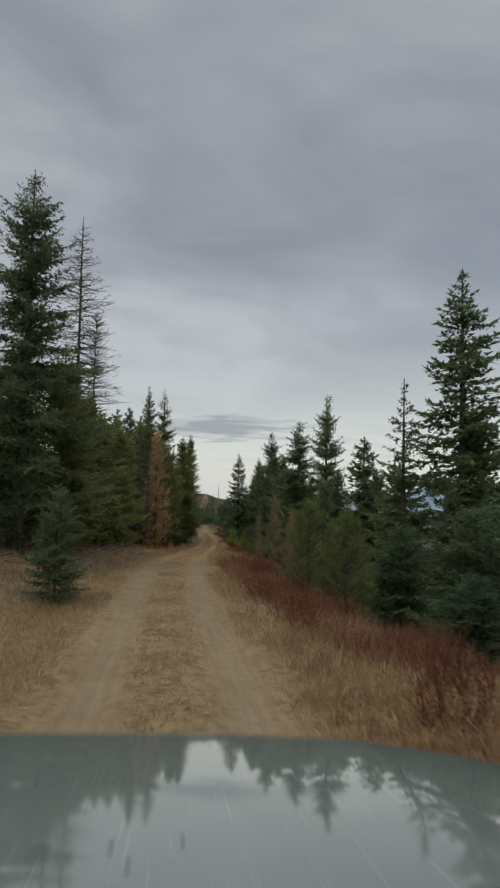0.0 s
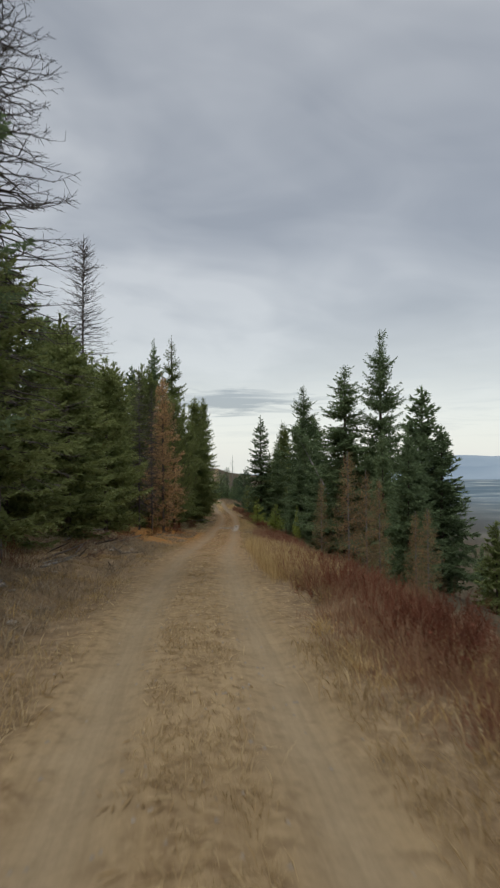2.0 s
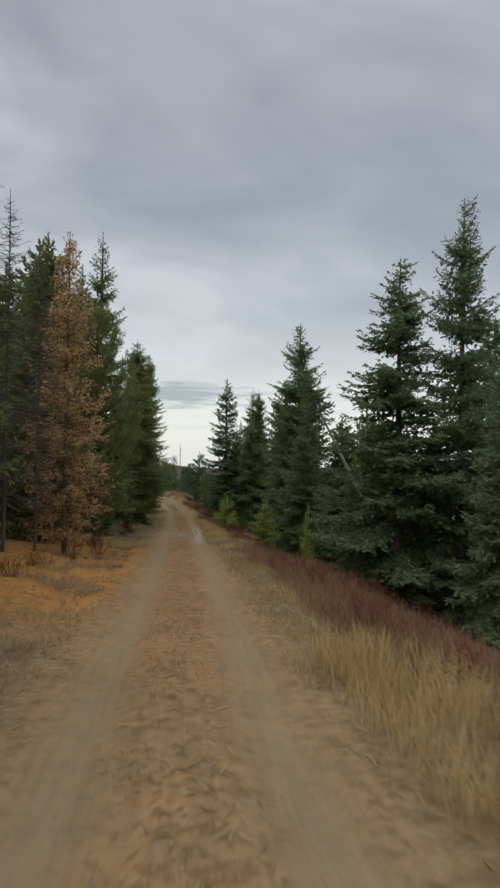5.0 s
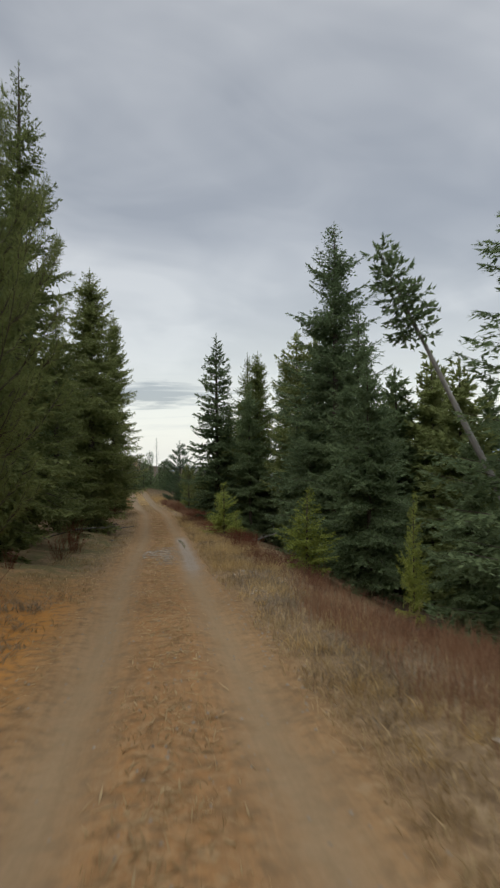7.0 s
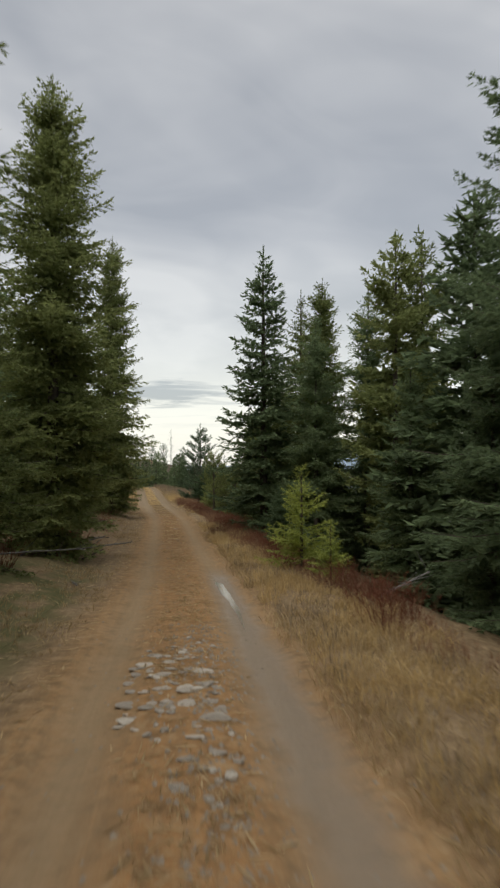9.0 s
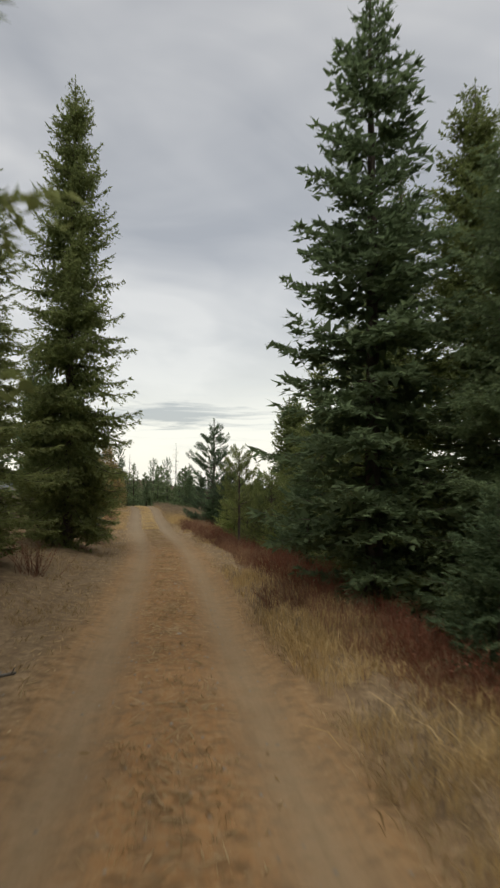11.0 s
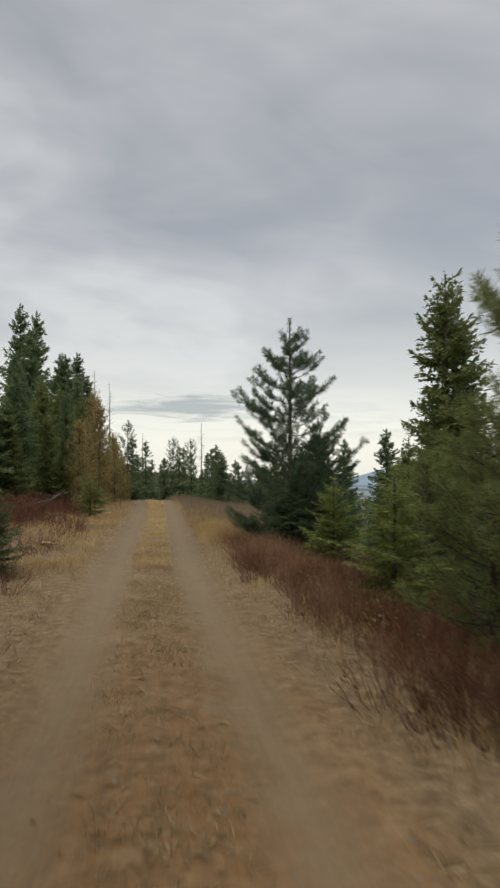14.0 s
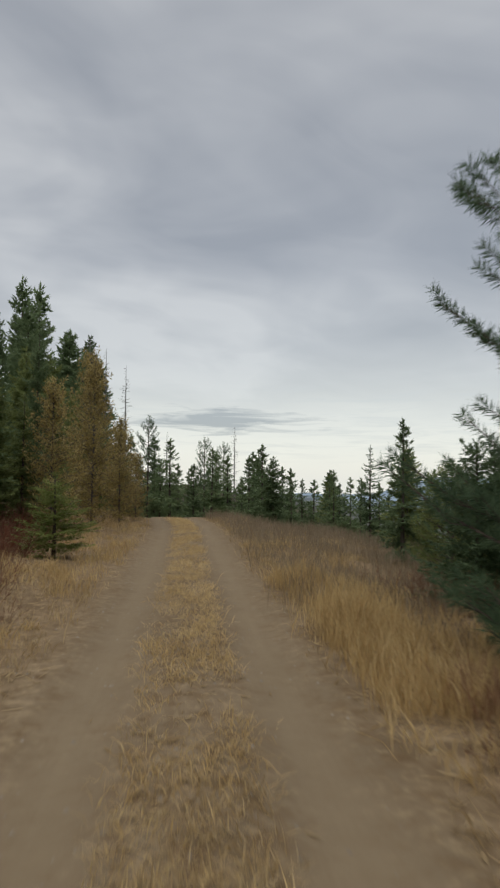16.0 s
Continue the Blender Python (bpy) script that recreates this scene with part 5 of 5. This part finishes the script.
def straw():
    """Flattened straw and leaf litter lying on the strip, the edges and the verges."""
    rng = np.random.default_rng(14)
    n = 40000
    y = rng.uniform(-3, 172, n)
    u = np.where(rng.random(n) < 0.4, rng.normal(0, 0.26, n), np.where(rng.random(n) < 0.5, 1.0, -1.0) * (1.35 + np.abs(rng.normal(0, 1.1, n))))
    x = road_x(y) + u
    keep = wobble(x, y, 0.8, 0.9) + rng.normal(0, 0.5, n) > -0.1
    x, y, u = x[keep], y[keep], u[keep]
    n = len(x)
    z = np.where(np.abs(u) < 2.25, road_height(u, y), land(x, y)) + 0.012
    a = rng.uniform(0, 6.283, n)
    d = np.stack([np.cos(a), np.sin(a), rng.normal(0, 0.12, n)], 1) * rng.uniform(0.04, 0.13, n)[:, None]
    w = np.stack([-np.sin(a), np.cos(a), rng.normal(0, 0.3, n)], 1) * rng.uniform(0.004, 0.012, n)[:, None]
    p = np.stack([x, y, z], 1)
    v = np.stack([p - d, p + w, p + d, p - w], 1).reshape(-1, 3)
    tagged(new("straw_litter", mesh_of("straw_litter", v, np.arange(len(v)).reshape(-1, 4), GRASS)), "flattened straw and dry leaf litter on the road", "litter", kind="stuff")


straw()
rng = np.random.default_rng(8)
RED = "reddish brown leafless shrub on the bank"
BUSHES = [("red_shrub", 3, 26, 2.2, 4.8, 40), ("red_shrub", 16, 36, 2.1, 4.4, 46), ("red_shrub_b", 30, 46, 2.9, 5.0, 14), ("red_shrub", 46, 62, 2.7, 5.2, 26),
          ("red_shrub_c", 82, 100, 2.7, 4.6, 12), ("red_shrub", 98, 126, 2.6, 4.4, 30), ("red_shrub_b", 122, 138, 2.7, 4.8, 16), ("red_shrub", 84, 112, 2.9, 4.2, 16),
          ("red_shrub_c", 138, 156, -6.5, -3.6, 12), ("red_shrub_c", 0, 10, 2.4, 4.5, 8), ("weed", 26, 46, 2.0, 3.0, 10), ("red_shrub_b", 24, 60, -6.5, -3.6, 20),
          ("red_shrub_c", 60, 112, -4.2, -2.8, 16)]
for key, y0, y1, u0, u1, n in BUSHES:
    for i in range(n):
        y = y0 + (y1 - y0) * (i + rng.random()) / n
        x = float(road_x(y)) + rng.uniform(u0, u1)
        weed = key == "weed"
        stand(key, x, y, None, rng.uniform(0.85, 1.2), "dry yellow weed with thin stems" if weed else RED, "weed" if weed else "shrub",
              "weeds on the bank" if weed else "shrubs on the bank", size=rng.uniform(0.42, 0.75))


def thicket():
    """Low tangled brush between the single shrubs."""
    rng = np.random.default_rng(15)
    shape = []
    for child in MODELS["red_shrub"][0].children:
        me = child.data
        v = np.empty(len(me.vertices) * 3, np.float32)
        me.vertices.foreach_get("co", v)
        shape.append(v.reshape(-1, 3))
    shape = np.concatenate(shape).reshape(-1, 4, 3)
    out = []
    for y0, y1, u0, u1, n, tall in ((104, 137, 2.0, 3.9, 80, 0.45), (120, 142, 2.0, 4.6, 60, 0.45), (124, 150, 4.0, 9.0, 90, 0.6), (14, 46, -6.4, -2.9, 70, 0.38),
                                    (125, 152, -5.8, -2.5, 44, 0.5), (58, 82, 2.8, 5.0, 60, 0.42), (140, 158, -8.0, -3.8, 70, 0.8), (84, 112, 2.8, 4.0, 30, 0.5)):
        for _ in range(n):
            y = rng.uniform(y0, y1)
            x = float(road_x(y)) + rng.uniform(u0, u1)
            a, k = rng.uniform(0, 6.283), tall * rng.uniform(0.6, 1.25)
            turn = np.array([[math.cos(a), math.sin(a), 0], [-math.sin(a), math.cos(a), 0], [0, 0, 1]])
            out.append(shape[rng.random(len(shape)) < 0.45].reshape(-1, 3) @ turn * np.array([k * 1.25, k * 1.25, k]) + np.array([x, y, float(land(x, y))]))
    v = np.concatenate(out)
    ob = new("low_brush", mesh_of("low_brush", v, np.arange(len(v)).reshape(-1, 4), BRUSH))
    tagged(ob, "low reddish brown leafless brush along the banks", "brush", kind="stuff")


thicket()


# ---- stones, wood and water ----
def stone_material(name, dark, light):
    m, nodes, links, bsdf = material(name, rough=0.9, spec=0.2)
    nt = m.node_tree
    f = tex(nt, place_of(nt), 9.0, 5.0, 0.65)
    each = nodes.new("ShaderNodeObjectInfo").outputs["Random"]
    links.new(ramp(nt, calc(nt, "ADD", calc(nt, "MULTIPLY", f, 0.7), calc(nt, "MULTIPLY", each, 0.3)), [(0.3, dark), (0.7, light)]), bsdf.inputs["Base Color"])
    bump(nt, f, 0.6, 0.02, bsdf)
    return m


STONE = stone_material("pale_stone", (0.20, 0.17, 0.135), (0.44, 0.39, 0.32))
CHIPS = stone_material("dusty_gravel", (0.17, 0.135, 0.10), (0.34, 0.29, 0.225))


def stone_mesh(seed):
    bm = bmesh.new()
    bmesh.ops.create_icosphere(bm, subdivisions=2, radius=1.0)
    for v in bm.verts:
        k = 1 + 0.35 * noise.noise(v.co * 1.3 + Vector((seed * 7.1, 0, 0))) + 0.12 * noise.noise(v.co * 3.1 + Vector((0, seed * 3.3, 0)))
        v.co = Vector((v.co.x * k, v.co.y * k * 0.75, v.co.z * k * 0.28))
    me = bpy.data.meshes.new("stone")
    bm.to_mesh(me)
    bm.free()
    me.materials.append(STONE)
    return me


STONES = [stone_mesh(i) for i in range(4)]
rng = np.random.default_rng(9)
for n, y0, y1, u0, u1, lo, hi in ((90, 69, 74.5, 1.75, 3.0, 0.02, 0.07), (4, 70.5, 73.2, 2.3, 2.8, 0.07, 0.12), (40, 79.0, 83, -0.45, 0.45, 0.02, 0.06), (10, 77.5, 78.8, 0.1, 0.4, 0.03, 0.07), (14, 56, 62, 2.0, 3.0, 0.03, 0.08), (14, 20, 46, -4.5, -2.4, 0.05, 0.14),
                                 (8, 100, 118, -0.3, 0.6, 0.02, 0.045), (10, 8, 20, 2.0, 3.4, 0.04, 0.10), (6, 118, 140, 1.3, 2.4, 0.02, 0.05)):
    for i in range(n):
        y, u, k = rng.uniform(y0, y1), rng.uniform(u0, u1), rng.uniform(lo, hi)
        x = float(road_x(y)) + u
        z = float(road_height(u, y)) if abs(u) < 2.25 else float(land(x, y))
        ob = new("stone", STONES[int(rng.integers(0, 4))])
        ob.matrix_basis = pose(x, y, z + k * 0.2, 0, 0, rng.uniform(0, 360)) @ Matrix.Diagonal((k, k, k, 1))
        tagged(ob, "pale grey stone lying on the dry verge", "stone", "stones on the verge")
# worn bedrock showing in broken plates between the ruts
for i in range(64):
    y, u, k = 80.3 + rng.normal(0, 0.95), rng.uniform(-0.62, 0.36), rng.uniform(0.025, 0.085) * (1.3 if i % 6 == 0 else 1.0)
    ob = new("flat_rock", STONES[int(rng.integers(0, 4))])
    ob.matrix_basis = pose(float(road_x(y)) + u, y, float(road_height(u, y)) + 0.004, rng.uniform(-8, 8), rng.uniform(-8, 8), rng.uniform(-40, 40)) @ Matrix.Diagonal((k * rng.uniform(0.9, 1.5), k * rng.uniform(0.7, 1.6), k * 0.7, 1))
    tagged(ob, "flat pale rock worn level with the dirt road", "rock", "flat rocks between the ruts")


def chips():
    """Gravel too small to pick apart."""
    rng = np.random.default_rng(10)
    y = np.concatenate([rng.uniform(-3, 172, 5200), rng.uniform(76, 84, 700), rng.uniform(62, 78, 900)])
    u = np.concatenate([rng.normal(0, 1.1, 5200), rng.normal(0.2, 0.22, 700), rng.uniform(1.2, 3.4, 900)])
    x = road_x(y) + u
    z = np.where(np.abs(u) < 2.25, road_height(u, y), land(x, y))
    k = rng.uniform(0.008, 0.028, len(x)) * np.where(np.arange(len(x)) >= 5200, 1.3, 1.0)
    base = np.array([[1, 0, 0], [-0.4, 0.9, 0], [-0.5, -0.8, 0], [0.1, 0.05, 0.8]])
    a = rng.uniform(0, 6.283, len(x))
    c, s_ = np.cos(a)[:, None], np.sin(a)[:, None]
    v = np.stack([base[None, :, 0] * c - base[None, :, 1] * s_, base[None, :, 0] * s_ + base[None, :, 1] * c, np.repeat(base[None, :, 2], len(x), 0)], -1)
    v = v * k[:, None, None] + np.stack([x, y, z], -1)[:, None]
    o = np.arange(len(x))[:, None] * 4
    f = np.concatenate([o + np.array([t]) for t in ([0, 1, 3], [1, 2, 3], [2, 0, 3])])
    tagged(new("gravel", mesh_of("gravel", v.reshape(-1, 3), f, CHIPS)), "loose pale gravel chips strewn over the dirt road", "gravel", kind="stuff")


chips()


def fallen(name, length, radius, x, y, turn, lift, mat, label, seed, twigs=5):
    """A fallen stem with a few broken side twigs."""
    s = Sprigs(seed)
    rng = s.rng
    n = 6
    q = np.linspace(0, 1, n)
    pts = np.stack([length * q, rng.normal(0, 0.010 * length, n), 0.01 * np.sin(q * 6) + lift * q], 1)
    r = radius * (1 - 0.55 * q)
    a = np.linspace(0, 2 * np.pi, 7, endpoint=False)
    v = pts[:, None] + np.stack([0 * a, np.cos(a), np.sin(a)], -1)[None] * r[:, None, None]
    i, j = np.meshgrid(np.arange(n - 1), np.arange(7), indexing="ij")
    f = np.stack([i * 7 + j, i * 7 + (j + 1) % 7, (i + 1) * 7 + (j + 1) % 7, (i + 1) * 7 + j], -1).reshape(-1, 4)
    ends = np.array([[0, 1, 2, 3], [0, 3, 4, 5], [0, 5, 6, 6], [35, 38, 37, 36], [35, 40, 39, 38], [35, 41, 40, 40]])
    root = new(name)
    new("stem", mesh_of("stem", v.reshape(-1, 3), np.concatenate([f, ends[[0, 1, 3, 4]]]), mat, smooth=False)).parent = root
    t = rng.uniform(0.3, 1.0, twigs)
    p = np.stack([np.interp(t, q, pts[:, c]) for c in range(3)], 1)
    d = unit(np.stack([rng.uniform(0.2, 0.8, twigs), rng.choice([-1, 1], twigs) * rng.uniform(0.4, 1, twigs), rng.uniform(-0.05, 0.7, twigs)], 1))
    s.stem(p, p + d * (length * rng.uniform(0.1, 0.3, twigs))[:, None], np.full(twigs, radius * 0.3), np.full(twigs, radius * 0.1))
    w, g = s.quads(s.stems)
    tagged(new("broken_twig", mesh_of("broken_twig", w, g, mat)), kind="stuff").parent = root
    root.matrix_basis = pose(x, y, float(land(x, y)) + radius * 0.6, 0, 0, turn)
    return tagged(root, label, "fallen branch")


for i, (name, length, radius, x, y, turn, lift, mat, label) in enumerate([
        ("fallen_log", 2.6, 0.08, -6.2, 24.5, -38, 0.25, BARK, "thin grey fallen tree trunk lying on dry litter"),
        ("fallen_branch", 1.3, 0.03, -4.9, 20.5, -20, 0.35, BARK, "broken grey branch lying on dry litter"),
        ("fallen_branch", 1.5, 0.04, -5.4, 33.0, 55, 0.3, BARK, "broken grey branch lying on dry litter"),
        ("fallen_branch", 1.4, 0.045, -5.0, 39.0, -50, 0.3, BARK, "broken grey branch lying on dry litter"),
        ("fallen_branch", 2.6, 0.03, -4.6, 92.5, 8, 0.1, BARK_GREY, "pale bare branch lying at the forest edge"),
        ("fallen_branch", 1.9, 0.03, -4.2, 94.5, -12, 0.1, BARK_GREY, "pale bare branch lying at the forest edge"),
        ("fallen_branch", 2.2, 0.04, 3.9, 86.5, 40, 0.3, BARK_GREY, "pale bare branch lying on the bank"),
        ("short_log", 0.55, 0.08, -3.4, 138.2, -28, 0.02, SPLIT_WOOD, "short pale split log lying in dry grass"),
        ("fallen_branch", 2.0, 0.05, -5.6, 148.0, -50, 0.8, BARK_GREY, "pale broken branch in a brush pile"),
        ("fallen_branch", 2.4, 0.04, -6.6, 149.5, -20, 0.9, BARK_GREY, "pale broken branch in a brush pile"),
        ("fallen_branch", 2.2, 0.04, -6.2, 146.5, 30, 0.7, TWIG_GREY, "pale broken branch in a brush pile"),
        ("fallen_branch", 1.6, 0.03, 2.6, 46.5, 60, 0.2, TWIG_GREY, "broken grey branch lying on dry litter")]):
    fallen(name, length, radius, x, y, turn, lift, mat, label, 70 + i, 3 if name == "short_log" else 6)

rng = np.random.default_rng(12)
for i in range(52):
    y = rng.uniform(15, 50) if i < 40 else rng.uniform(84, 104)
    x = float(road_x(y)) - rng.uniform(2.4, 5.4)
    fallen("fallen_branch", rng.uniform(0.4, 1.3), rng.uniform(0.014, 0.045), x, y, rng.uniform(-90, 90), rng.uniform(0.02, 0.4), [TWIG_GREY, BARK_GREY, BARK][i % 3],
           "broken weathered branch lying on dry litter", 100 + i, 5)


def puddle():
    m, nodes, links, bsdf = material("rain_water", rough=0.11, spec=0.5)
    bsdf.inputs["Base Color"].default_value = (0.24, 0.185, 0.13, 1)
    bump(m.node_tree, tex(m.node_tree, place_of(m.node_tree), 3.0, 2.0), 0.012, 0.02, bsdf)
    for y0, y1, wide in ((83.5, 89.6, 0.10),):
        ys = np.linspace(y0, y1, 70)
        k = (ys - y0) / (y1 - y0)
        half = wide * (0.12 + 0.88 * k ** 0.8) * np.clip((1 - k) * 10, 0, 1) ** 0.6 * np.clip(k * 6, 0, 1) * (1 + 0.16 * np.sin(ys * 3.1) + 0.10 * np.sin(ys * 8.7))
        c = PUDDLE_U - 0.03 + 0.04 * np.sin(ys * 0.9) - 0.5 * np.clip(k - 0.88, 0, 1)
        level = road_height(c, ys) + 0.007
        v = np.stack([np.stack([road_x(ys) + c + f * half, ys, level], -1) for f in (-1, -0.5, 0, 0.5, 1)], 1)
        ob = new("puddle", mesh_of("puddle", v.reshape(-1, 3), grid_faces(70, 5), m, smooth=True))
        tagged(ob, "narrow puddle of rain water in the wheel rut", "water", kind="structure")


puddle()


# ---- the vehicle, at the start of the drive ----
def vehicle_front():
    paint, nodes, links, bsdf = material("grey_green_paint", rough=0.1, metal=0.0, spec=0.5)
    bsdf.inputs["Coat Weight"].default_value = 0.30
    bsdf.inputs["Coat Roughness"].default_value = 0.03
    nt = paint.node_tree
    where = place_of(nt)
    dust = tex(nt, where, 2.2, 5.0, 0.6)
    stretched = nodes.new("ShaderNodeMapping")
    stretched.inputs["Scale"].default_value = (46.0, 0.9, 1.0)
    links.new(where, stretched.inputs[0])
    smear = tex(nt, stretched.outputs[0], 3.0, 3.0, 0.6, 0.4)
    links.new(mixc(nt, ramp(nt, smear, [(0.60, 0.0), (0.72, 0.30)]), (0.170, 0.194, 0.174), (0.37, 0.385, 0.365)), bsdf.inputs["Base Color"])
    links.new(ramp(nt, dust, [(0.35, 0.02), (0.7, 0.055)]), bsdf.inputs["Roughness"])
    dark, *_ = material("black_plastic", rough=0.6)
    dark.node_tree.nodes["Principled BSDF"].inputs["Base Color"].default_value = (0.02, 0.02, 0.02, 1)
    rubber, *_ = material("tyre_rubber", rough=0.85)
    rubber.node_tree.nodes["Principled BSDF"].inputs["Base Color"].default_value = (0.025, 0.024, 0.022, 1)
    steel, *_ = material("wheel_steel", rough=0.35, metal=0.9)
    steel.node_tree.nodes["Principled BSDF"].inputs["Base Color"].default_value = (0.5, 0.5, 0.5, 1)
    root = tagged(new("vehicle_front"), "grey-green vehicle front with a glossy dusty hood", "vehicle")

    def sheet(name, v, mat, parent=root):
        v = np.asarray(v)
        ob = new(name, mesh_of(name, v.reshape(-1, 3), grid_faces(v.shape[0], v.shape[1]), mat, smooth=True))
        thick = ob.modifiers.new("thickness", "SOLIDIFY")
        thick.thickness = 0.012
        ob.parent = parent
        return ob

    xs = np.linspace(-1.0, 1.0, 41)
    ys = np.linspace(0.55, 2.22, 34)
    X, Y = np.meshgrid(xs, ys)
    Z = 1.170 + 0.175 * (2.2 - Y) - 0.02 * (2.2 - Y) ** 2 - 0.035 * (np.abs(X) / 1.0) ** 4 - 0.05 * np.clip((Y - 2.15) / 0.07, 0, 1) ** 2
    Z += 0.006 * np.clip(1 - np.abs(np.abs(X) - 0.48) / 0.14, 0, 1)
    back = lambda x: 0.20 * np.clip(np.abs(x + 0.2), 0, 1.2) ** 2.5
    sheet("hood", np.stack([X, Y - back(X) * (Y - 0.55) / 1.67, Z], -1), paint)
    for sgn in (-1, 1):
        t = np.linspace(0, 1, 9)
        yy = np.linspace(0.55, 2.20, 24)
        T, YY = np.meshgrid(t, yy)
        arch = np.clip(1 - ((YY - 1.55) / 0.47) ** 2, 0, 1) ** 0.5 * 0.40
        low = 0.48 + arch
        top = np.interp(YY, ys, Z[:, 0]) - 0.006
        xx = sgn * (1.004 + 0.03 * np.sin(np.clip(T * 2.2, 0, 1) * np.pi / 2))
        sheet("fender", np.stack([xx, YY, top + (low - top) * T ** 1.3], -1), paint)
        wheel = new("wheel")
        wheel.parent = root
        wheel.location = (sgn * 0.88, 1.55, 0.37)
        for name, outer, inner, half, mat in (("tyre", 0.37, 0.23, 0.12, rubber), ("rim", 0.23, 0.05, 0.08, steel)):
            a = np.linspace(0, 2 * np.pi, 33)
            ring = [(-half, inner), (-half, outer * 0.95), (-half * 0.7, outer), (half * 0.7, outer), (half, outer * 0.95), (half, inner), (-half, inner)]
            v = np.stack([np.stack([np.full_like(a, h), r * np.cos(a), r * np.sin(a)], -1) for h, r in ring])
            o = new(name, mesh_of(name, v.reshape(-1, 3), grid_faces(7, 33), mat, smooth=True))
            o.parent = wheel
    t = np.linspace(0, 1, 8)
    T, XX = np.meshgrid(t, np.linspace(-1.0, 1.0, 21))
    front_top = np.interp(XX, xs, Z[-1]) - 0.012
    sheet("front_panel", np.stack([XX, 2.215 + 0.05 * np.sin(T * np.pi) - back(XX) - 0.02 * (1 - T), front_top + (0.62 - front_top) * T], -1), paint)
    T, XX = np.meshgrid(t, np.linspace(-1.03, 1.03, 21))
    sheet("bumper", np.stack([XX, 2.27 + 0.07 * np.sin(T * np.pi) - back(XX), 0.61 - 0.21 * T], -1), dark)
    # small stone chips in the paint
    for cx, cy, long_, wide in ((-0.200, 1.127, 0.018, 0.0065), (-0.099, 1.146, 0.0055, 0.0065), (0.006, 1.170, 0.005, 0.006), (-0.070, 1.071, 0.0055, 0.006)):
        a = np.linspace(0, 2 * np.pi, 9)[:-1]
        px_, py_ = cx + long_ * np.cos(a) * (1 + 0.2 * np.sin(3 * a)), cy + wide * np.sin(a)
        base = 1.170 + 0.175 * (2.2 - py_) - 0.02 * (2.2 - py_) ** 2 - 0.035 * np.abs(px_) ** 4
        v = np.concatenate([np.stack([px_, py_, base + 0.0005], 1), np.stack([cx + 0.7 * (px_ - cx), cy + 0.7 * (py_ - cy), base + 0.0025], 1)])
        i = np.arange(8)
        f = np.concatenate([np.stack([i, (i + 1) % 8, 8 + (i + 1) % 8, 8 + i], 1), np.array([[8, 9, 10, 11], [8, 11, 12, 13], [8, 13, 14, 15]])])
        new("paint_chip", mesh_of("paint_chip", v, f, dark)).parent = root
    root.matrix_basis = pose(0.0, 0.0, 0.0, -0.6, 0.8, 2.5)
    root.scale = (1.1, 1.0, 1.0)
    return root


vehicle_front()
